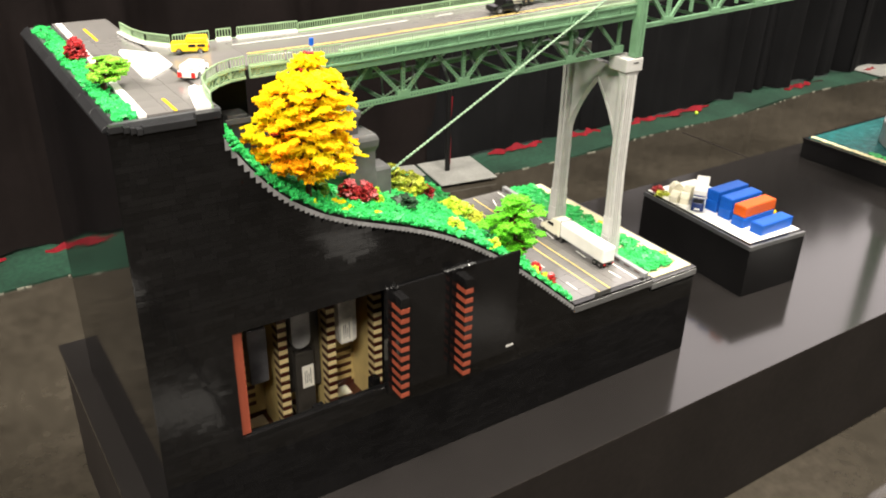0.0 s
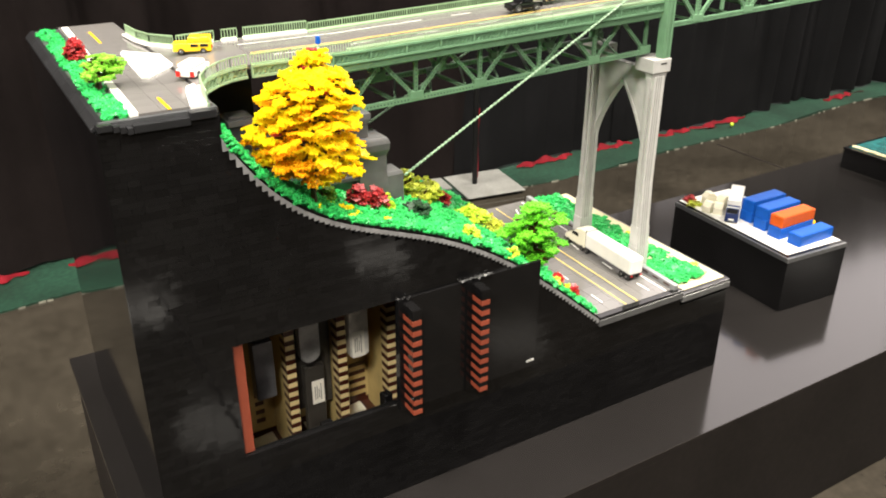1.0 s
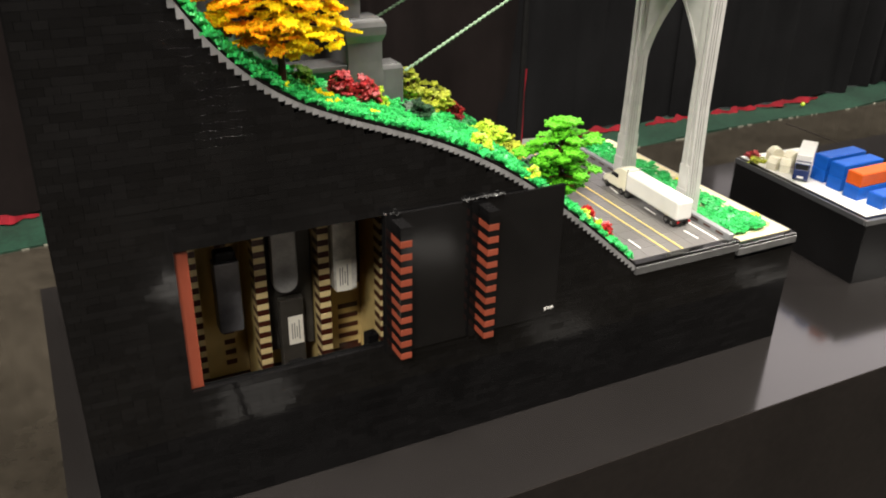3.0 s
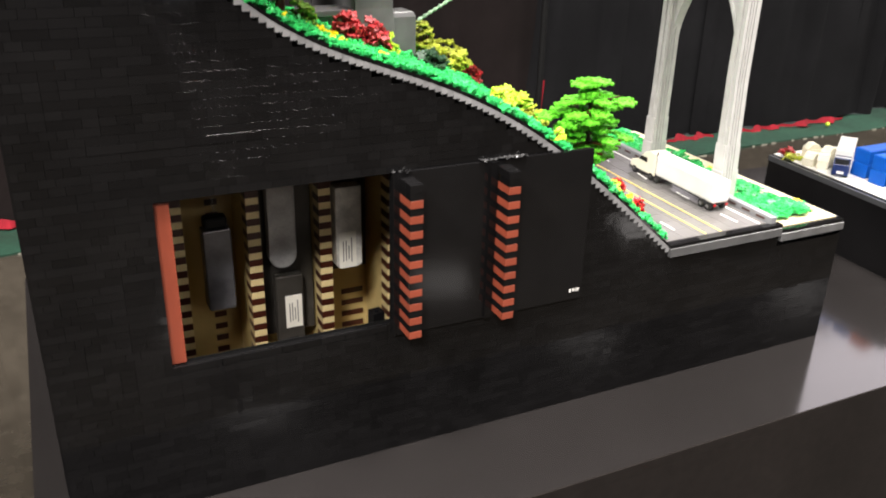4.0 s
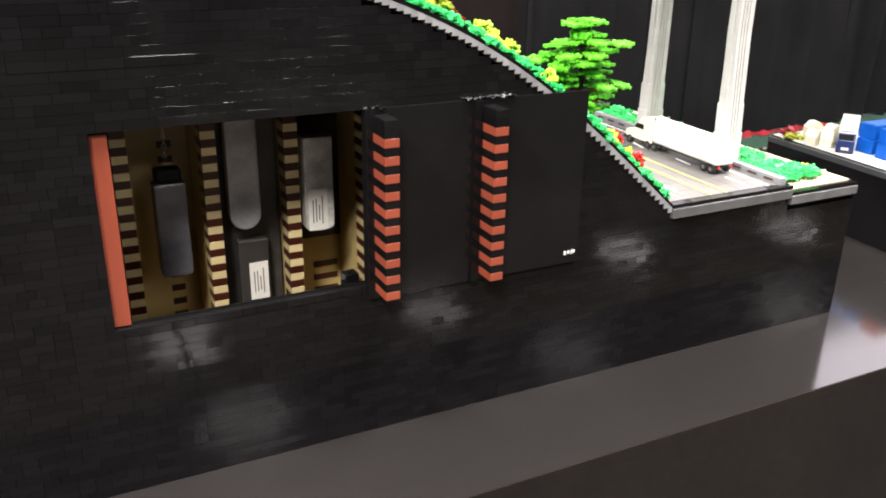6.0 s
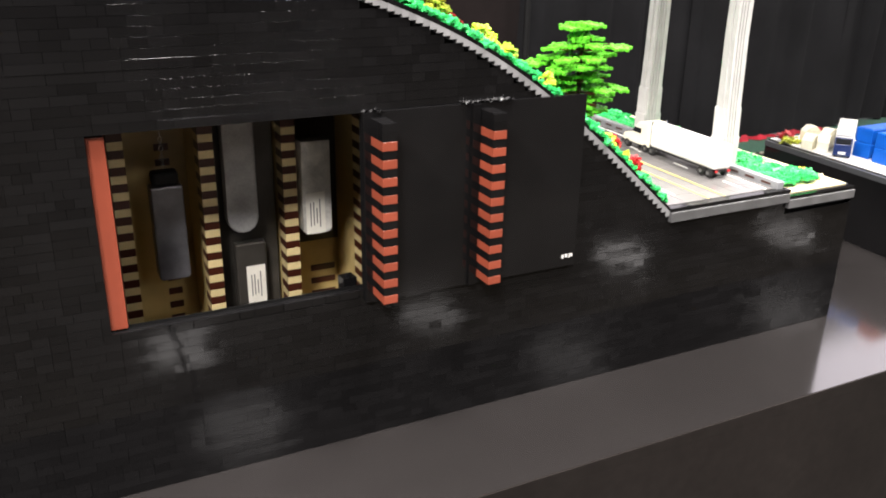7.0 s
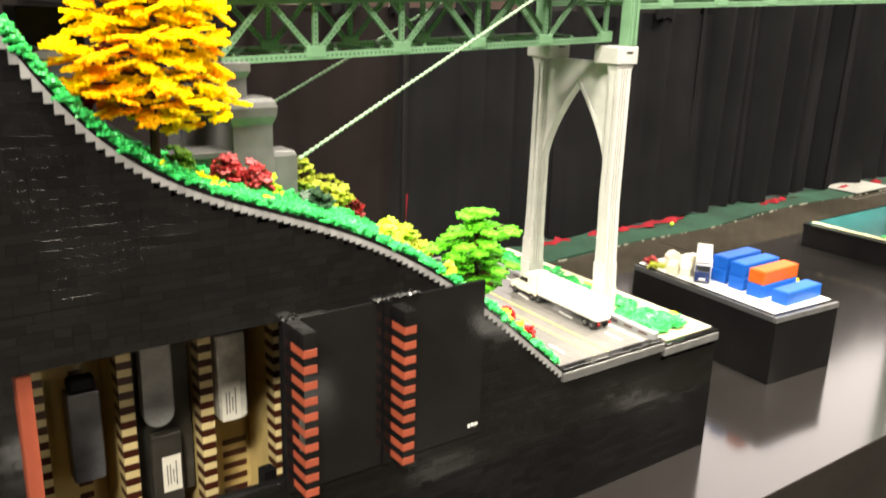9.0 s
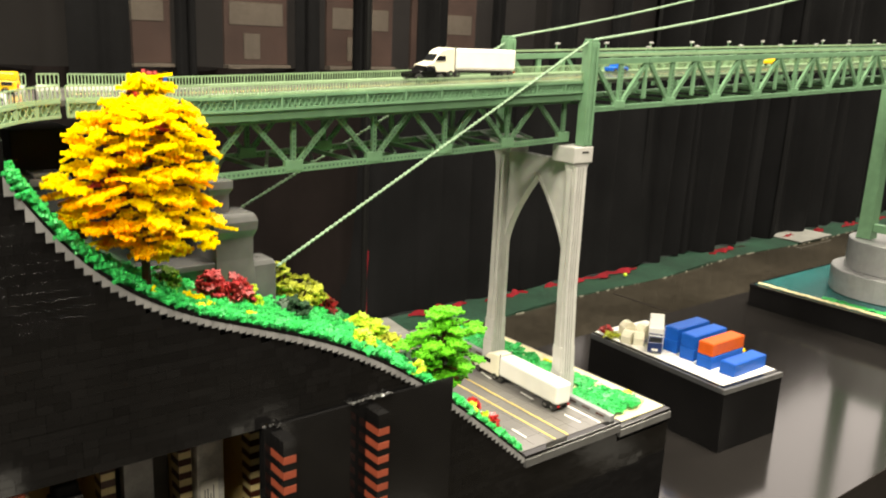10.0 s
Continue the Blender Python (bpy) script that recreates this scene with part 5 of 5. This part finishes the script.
# pointed arch web
ya, yb = LEG[0] + 0.0265, LEG[1] - 0.0005
ym = (ya + yb) / 2
steps = 14
lay = Matrix(((0, 0, 1, 0), (1, 0, 0, 0), (0, 1, 0, 0), (0, 0, 0, 1)))
for side in (-1, 1):
    foot = ya if side < 0 else yb
    outline = [(foot + (ym - foot) * (k / steps) ** 1.55, 0.890 + 0.146 * k / steps) for k in range(steps + 1)]
    outline += [(ym, 1.0705), (foot, 1.0705)]
    if side > 0:
        outline.reverse()
    part("arch_web", Shape().prism(outline, 1.048, 1.064, lay), LGREY, pier, "pale grey half of a pointed arch")
rib = Shape()
for side in (-1, 1):
    foot = ya if side < 0 else yb
    for k in range(steps):
        a, b = k / steps, (k + 1) / steps
        pa = (1.0475, foot + (ym - foot) * a ** 1.55, 0.893 + 0.146 * a)
        pb = (1.0475, foot + (ym - foot) * b ** 1.55, 0.893 + 0.146 * b)
        rib.bar(pa, pb, 0.003, 0.005)
part("arch_rib", rib, LGREY, pier, "raised rib along the arch")


# ---- vehicles ----
def wheel(parent, x, y, z, r=0.0062, w=0.005):
    m = Matrix.Translation((x, y, z)) @ Matrix.Rotation(math.pi / 2, 4, "X")
    wh = part("wheel", Shape().cyl(r, -w / 2, w / 2, 16, m), TYRE, parent, "black rubber wheel", 0.0008)
    part("rim", Shape().cyl(r * 0.5, -w / 2 - 0.0004, w / 2 + 0.0004, 10, m), CHROME, wh)


def semi_truck(label, x, y, z, rz):
    """A lorry along +x (nose), tail at 0."""
    t = thing("semi_truck", label, "truck", x, y, z, rz)
    part("trailer", Shape().box(0.0, 0.1305, -0.0155, 0.0155, 0.0125, 0.0465), WHITE, t, "plain white box trailer", 0.004)
    part("trailer_frame", Shape().box(0.004, 0.125, -0.008, 0.008, 0.0085, 0.0123), TYRE, t)
    part("cab", Shape().prism([(0.1322, 0.009), (0.190, 0.009), (0.193, 0.013), (0.191, 0.020), (0.174, 0.0255), (0.166, 0.036), (0.158, 0.043), (0.146, 0.047), (0.1322, 0.047)], -0.0145, 0.0145, Matrix.Rotation(math.pi / 2, 4, "X")), CREAM, t, "off-white sleeper cab", 0.0015)
    part("windscreen", Shape().prism([(0.1655, 0.0362), (0.1735, 0.0262), (0.1748, 0.0268), (0.1668, 0.0370)], -0.012, 0.012, Matrix.Rotation(math.pi / 2, 4, "X")), GLASS_DARK, t)
    for sy in (-0.01475, 0.01475):
        part("side_window", Shape().prism([(0.1515, 0.0268), (0.1715, 0.0268), (0.1655, 0.0345), (0.1515, 0.0345)], -sy - 0.0004, -sy + 0.0004, Matrix.Rotation(math.pi / 2, 4, "X")), GLASS_DARK, t)
        part("exhaust_stack", Shape().cyl(0.0014, 0.010, 0.050, 8, Matrix.Translation((0.1305, sy * 0.85, 0))), CHROME, t)
    part("grille", Shape().box(0.1928, 0.1942, -0.008, 0.008, 0.010, 0.020), CHROME, t)
    part("bumper", Shape().box(0.186, 0.1955, -0.0148, 0.0148, 0.004, 0.0088), CHROME, t, "", 0.0008)
    part("tail_light", Shape().box(-0.0008, 0.0, -0.013, -0.009, 0.009, 0.0122), TAIL, t)
    part("tail_light", Shape().box(-0.0008, 0.0, 0.009, 0.013, 0.009, 0.0122), TAIL, t)
    for wx in (0.010, 0.024, 0.126, 0.140, 0.181):
        for wy in (-0.0125, 0.0125):
            wheel(t, wx, wy, 0.0062)
    return t


low_truck = semi_truck("white semi truck with a plain box trailer on the lower road", 0.9965, 0.075, LOW + 0.0006, 87.5)
low_truck.scale = (1.19, 1.08, 1.08)
up = semi_truck("white semi truck with a box trailer on the bridge", 0.990, 0.253, road_z(0.93) + 0.0012, 180)


def pickup(label, x, y, z, rz, body, name="pickup_truck"):
    t = thing(name, label, "car", x, y, z, rz)
    part("body", Shape().prism([(0, 0.005), (0.046, 0.005), (0.046, 0.012), (0.034, 0.0135), (0.029, 0.020), (0.016, 0.020), (0.014, 0.0135), (0, 0.0135)], -0.0105, 0.0105, Matrix.Rotation(math.pi / 2, 4, "X")), body, t, "", 0.001)
    for sy in (-0.0107, 0.0107):
        part("side_window", Shape().box(0.018, 0.028, sy - 0.0003, sy + 0.0003, 0.0145, 0.0188), GLASS_DARK, t)
    for wx in (0.009, 0.037):
        for wy in (-0.009, 0.009):
            wheel(t, wx, wy, 0.0055, 0.0055, 0.004)
    return t


pickup("black pickup truck on the bridge ahead of a white truck", 0.816, 0.2185, road_z(0.78) + 0.0010, 180, BLACK).scale = (1.45, 1.3, 1.25)
pickup("black pickup truck on the lower road", 0.893, 0.40, LOW + 0.0006, 272, BLACK)
pickup("small blue car on the bridge", 1.31, 0.27, road_z(1.2) + 0.0008, 180, BLUE, "small_car")
pickup("small yellow car on the bridge", 1.86, 0.27, road_z(1.88) + 0.0008, 180, YELLOW, "small_car")

bus = thing("yellow_van", "bright yellow van turning at the junction", "van", 0.170, 0.283, DECK + 0.0065, -22)
part("body", Shape().box(0.0, 0.0572, -0.0120, 0.0120, 0.005, 0.0175), YELLOW, bus, "", 0.0012)
part("roof", Shape().prism([(0.020, 0.0177), (0.0572, 0.0177), (0.0560, 0.0270), (0.0250, 0.0270)], -0.0115, 0.0115, Matrix.Rotation(math.pi / 2, 4, "X")), YELLOW, bus, "", 0.0015)
for sy in (-0.0122, 0.0122):
    for wx0, wx1 in ((0.027, 0.038), (0.041, 0.053)):
        part("side_window", Shape().box(wx0, wx1, sy - 0.0003, sy + 0.0003, 0.0120, 0.0165), GLASS_DARK, bus)
part("tail_light", Shape().box(0.0575, 0.0588, -0.009, -0.005, 0.009, 0.014), TAIL, bus)
for wx in (0.012, 0.045):
    for wy in (-0.010, 0.010):
        wheel(bus, wx, wy, 0.0056, 0.0056, 0.004)
amb = thing("white_van", "small white van with red tail blocks", "van", 0.146, 0.134, DECK + 0.0012, 50)
amb.scale = (1.25, 1.2, 1.15)
part("body", Shape().box(0.0, 0.042, -0.0115, 0.0115, 0.004, 0.0135), WHITE, amb, "", 0.0015)
part("roof", Shape().box(0.002, 0.034, -0.0105, 0.0105, 0.0137, 0.020), WHITE, amb, "", 0.0025)
for a, b in ((-0.0112, -0.006), (0.006, 0.0112)):
    part("tail_block", Shape().box(-0.0015, -0.0001, a, b, 0.005, 0.012), RED, amb, "bright red block", 0.0004)
for wx in (0.010, 0.032):
    for wy in (-0.010, 0.010):
        wheel(amb, wx, wy, 0.0052, 0.0052, 0.004)
fig = thing("blue_post", "tiny blue and white roadside post on the bridge", "post", 0.358, 0.162, road_z(0.358) + 0.002)
fig.scale = (1.35, 1.35, 1.3)
part("stem", Shape().cyl(0.0016, 0, 0.008, 8), WHITE, fig)
part("top", Shape().cyl(0.0032, 0.0082, 0.0165, 10, None, 0.0026), BLUE, fig, "blue round top")

# ---- container yard block ----
yard = thing("yard_model", "black block model with a white paved yard top", "scale model", 1.492, 0.072, TOP, 4.0)
YW, YD, YH = 0.205, 0.400, 0.149
yard.matrix_basis = pose(1.506, 0.083, TOP, 0, 0, -3.5)
part("block", Shape().box(0, YW, 0, YD, 0.0, YH - 0.014), BLACK, yard, "black brick-built block", 0.0008)
part("edging", Shape().box(-0.001, YW + 0.001, -0.001, 0.008, YH - 0.0138, YH - 0.002), EDGE_DARK, yard, "grey edge slabs", 0.001)
part("edging", Shape().box(-0.001, 0.006, 0.0085, YD + 0.001, YH - 0.0138, YH - 0.002), DGREY, yard, "", 0.001)
part("edging", Shape().box(YW - 0.004, YW + 0.001, 0.0145, YD + 0.001, YH - 0.0138, YH - 0.002), EDGE_DARK, yard, "", 0.001)
part("edging", Shape().box(0.0063, YW - 0.0045, 0.0084, YD, YH - 0.0136, YH - 0.0008), BLACK, yard, "black edge tiles", 0.0006)
part("yard_top", Shape().box(0.0125, YW - 0.0065, 0.0150, YD, YH - 0.0007, YH + 0.001), WHITE, yard, "white smooth yard tiles", 0.0006)


def container(x, y, z, m, label, w=0.124, d=0.038, h=0.0290):
    t = thing("shipping_container", label, "container", 0, 0, 0, 0, "containers on the yard")
    t.matrix_basis = yard.matrix_basis @ pose(x, y, z, 0, 0, 3.5)
    part("body", Shape().box(0, w, 0, d, 0, h), m, t, "", 0.0014)
    rs = Shape()
    for k in range(6):
        rs.box(-0.0005, 0.0002, 0.004 + 0.005 * k, 0.006 + 0.005 * k, 0.003, h - 0.003)
    part("door_ribs", rs, m, t)
    part("roof_panel", Shape().box(0.003, w - 0.003, 0.003, d - 0.003, h, h + 0.0008), m, t)
    return t


YZ = YH + 0.0012
container(0.068, 0.029, YZ, BLUE, "blue shipping container on the yard")
container(0.058, 0.084, YZ, BLUE, "blue shipping container under an orange one")
container(0.060, 0.085, YZ + 0.030, ORANGE, "orange shipping container stacked on a blue one")
container(0.064, 0.138, YZ, BLUE, "blue shipping container at the foot of a stack")
container(0.066, 0.139, YZ + 0.030, BLUE, "blue shipping container stacked on another")
container(0.070, 0.192, YZ, BLUE, "blue shipping container at the foot of a stack")
container(0.072, 0.193, YZ + 0.030, BLUE, "blue shipping container stacked on another")


def on_yard(t, x, y, z=YZ, rz=3.5):
    t.matrix_basis = yard.matrix_basis @ pose(x, y, z, 0, 0, rz)
    return t


hyd = on_yard(thing("yellow_bollard", "small yellow bollard behind the orange container", "bollard"), 0.186, 0.092)
part("post", Shape().cyl(0.0035, 0, 0.020, 10), YELLOW, hyd, "", 0.0006)
part("top", Shape().cyl(0.0045, 0.0202, 0.026, 10, None, 0.002), YELLOW, hyd)
tip = on_yard(thing("box_truck", "navy blue truck with a tall white box trailer", "truck"), 0.024, 0.217, YZ + 0.0006, -50)
part("cab", Shape().prism([(0.0, 0.004), (0.030, 0.004), (0.030, 0.040), (0.008, 0.040), (0.0, 0.026)], -0.0165, 0.0165, Matrix.Rotation(math.pi / 2, 4, "Z") @ Matrix.Rotation(math.pi / 2, 4, "X")), NAVY, tip, "navy blue cab", 0.0015)
part("windscreen", Shape().box(-0.014, 0.014, -0.0006, 0.0004, 0.0, 0.012, Matrix.Translation((0, 0.0012, 0.0272)) @ Matrix.Rotation(radians(-30), 4, "X")), GLASS_DARK, tip)
part("stripe", Shape().box(-0.0166, 0.0166, 0.0078, 0.0088, 0.0402, 0.0425), WHITE, tip)
part("number_bar", Shape().box(-0.007, 0.007, -0.0008, -0.0001, 0.0075, 0.0125), WHITE, tip, "small white bar")
part("trailer", Shape().box(-0.0175, 0.0175, 0.034, 0.155, 0.011, 0.051), WHITE, tip, "plain white box trailer", 0.0018)
for wy in (0.010, 0.050, 0.128, 0.142):
    for wx in (-0.0135, 0.0135):
        part("wheel", Shape().cyl(0.0055, -0.0025, 0.0025, 14, Matrix.Translation((wx, wy, 0.0055)) @ Matrix.Rotation(math.pi / 2, 4, "Y")), TYRE, tip)
for k, (sx, sy, sr) in enumerate(((0.030, 0.305, 20), (0.058, 0.335, -15), (0.045, 0.285, 40), (0.075, 0.30, 5))):
    rk = on_yard(thing("white_crate", "small cream white block heaped on the yard", "crate"), sx, sy, YZ, sr)
    hk = 0.018 + 0.010 * (k % 2)
    part("box", Shape().box(-0.017, 0.017, -0.012, 0.012, 0, hk), CREAM, rk, "", 0.0012)
    part("lid", Shape().prism([(-0.017, 0), (0.017, 0), (0.006, 0.011), (-0.006, 0.011)], -0.012, 0.012, Matrix.Translation((0, 0, hk + 0.0002)) @ Matrix.Rotation(math.pi / 2, 4, "X")), CREAM, rk, "", 0.0006)
b1 = bush("rust_bush", "small rust red and olive bush on the yard", 0, 0, 0, 0.016, 0.014, 0.022, 14, RED_LEAF, 61)
on_yard(b1, 0.026, 0.375)
b2 = bush("olive_bush", "small olive bush at the yard edge", 0, 0, 0, 0.016, 0.014, 0.012, 14, OLIVE_LEAF, 62)
on_yard(b2, 0.022, 0.352)

# ---- river block with the far tower ----
river = thing("river_model", "low black block with a clear teal river top", "scale model", 0, 0, TOP)
river.matrix_basis = pose(2.545, 0.0, TOP)
part("block", Shape().box(0, 1.3, 0.02, 0.665, 0.0, 0.066), BLACK, river, "black brick-built sides", 0.001)
part("edging", Shape().box(-0.002, 0.012, 0.02, 0.667, 0.0662, 0.076), BLACK, river, "", 0.001)
part("edging", Shape().box(0.0125, 1.3, 0.655, 0.667, 0.0662, 0.076), BLACK, river, "", 0.001)
part("water", Shape().box(0.0125, 1.3, 0.02, 0.6545, 0.0662, 0.0775), TEAL, river, "clear teal rippled water tiles", 0.001)
rb = Shape()
rnd = random.Random(5)
for k in range(70):
    u = k / 70
    leaf(rb, Matrix.Translation((0.022 + rnd.uniform(-0.004, 0.004), 0.64 - 0.6 * u, 0.079)), 0.010)
tagged(part("shore_stones", rb, SAND, river, "pale tan shore pieces"), kind="stuff")
gb = Shape()
for k in range(60):
    leaf(gb, Matrix.Translation((0.050 + rnd.uniform(-0.01, 0.012), 0.40 * rnd.random() + 0.03, 0.080)), 0.010)
tagged(part("shore_leaves", gb, GREEN_MAT, river, "green leaf pieces on the shore"), kind="stuff")
tower = thing("bridge_tower", "grey round tower foot with a sand green steel leg", "bridge tower", 2.865, 0.345, TOP + 0.0777)
part("plinth", Shape().cyl(0.190, 0.0, 0.080, 40), MGREY, tower, "round grey plinth", 0.004)
part("plinth", Shape().cyl(0.150, 0.0802, 0.180, 40), MGREY, tower, "", 0.004)
for ly in (0.063, -0.115):
    part("leg", flared(-0.075, -0.035, ly, ly + 0.036, [(0.1802, 0.006), (0.215, 0.004), (0.5, 0.002), (1.5, 0.0)]), SGREEN, tower, "slender sand green tower leg", 0.002)
part("lower_tie", Shape().box(-0.066, -0.044, -0.076, 0.060, 0.205, 0.232), SGREEN, tower, "", 0.002)
part("cross_tie", Shape().box(-0.066, -0.044, -0.076, 0.060, 1.40, 1.46), SGREEN, tower, "", 0.002)

# ---- front wall bricks, course by course ----
rnd = random.Random(9)
courses = Shape()
near_bricks = []


def wall_end(z):
    """How far to the right the front wall reaches at height z."""
    if z < LOW - 0.020:
        return 1.054 if z > LOW - 0.030 else 1.192
    x = 0.150
    while x < 0.834 and ground_edge(x) > z:
        x += STUD
    return x


z, row = TOP + 0.0005, 0
while z < DECK - 0.018:
    z1 = z + BRICK
    end = wall_end(z1)
    x = 0.0
    while x < end - 0.004:
        ln = STUD * rnd.choice((2, 2, 2, 3, 4, 4, 6)) if x > 0 else STUD * (1 + row % 3)
        x1 = min(x + ln, end)
        spans = [(x, x1)]
        if z1 > OZ0 - 0.001 and z < OZ1:
            cut = []
            for a, b in spans:
                if a < 0.1283:
                    cut.append((a, min(b, 0.1283)))
                if b > OX1:
                    cut.append((max(a, OX1), b))
            spans = cut
        for a, b in spans:
            if b - a < 0.002:
                continue
            o = rnd.gauss(0, 0.00003)
            t = rnd.gauss(0, 0.0026)
            u = rnd.gauss(0, 0.0030) * min(1.0, 0.03 / (b - a))
            ease = 0.000012
            if 0.12 < (a + b) / 2 < 0.44 and 0.82 < z < 0.98 and rnd.random() < 0.08:
                # loosely seated bricks stand a little proud and catch the light
                o -= rnd.uniform(0.0, 0.00015)
                ease = rnd.uniform(0.000015, 0.00003)
            if 0.09 < (a + b) / 2 < 0.25 and abs(z1 - 0.8813) < 0.0048:
                # one course stands proud above the opening
                o -= 0.0003
                ease = 0.00006
            if OX0 < (a + b) / 2 < OX1 and abs(z1 - OZ0) < 0.0048:
                # the worn edge of the sill
                ease = 0.0005
            if 0.42 < (a + b) / 2 < 0.80 and TOP + 0.03 < z < TOP + 0.21 and len(near_bricks) < 300:
                near_bricks.append((a, b - a, z, o, t, u))
            else:
                cx, cz = (a + b) / 2, z + BRICK / 2
                m = Matrix.Translation((cx, o, cz)) @ Euler((t, 0, u)).to_matrix().to_4x4()
                tmp = Shape().brick(a - cx + 0.00016, b - cx - 0.00016, 0, 0.0082, z - cz + 0.00015, z1 - cz - 0.00015, ease)
                courses.add([m @ Vector(p) for p in tmp.v], tmp.f)
        x = x1
    z, row = z1, row + 1
wall = part("brick_wall", courses, BLACK, base, "black bricks in running courses")
tagged(wall, kind="stuff")
shared = {}
for a, ln, z, o, t, u in near_bricks:
    key = round(ln, 4)
    if key not in shared:
        shared[key] = mesh_of("brick", Shape().brick(-ln / 2 + 0.00016, ln / 2 - 0.00016, 0, 0.0082, -BRICK / 2 + 0.00015, BRICK / 2 - 0.00015, 0.000012), BLACK)
    ob = new("brick", shared[key])
    ob.parent = base
    ob.matrix_basis = Matrix.Translation((a + ln / 2, o, z + BRICK / 2)) @ Euler((t, 0, u)).to_matrix().to_4x4()
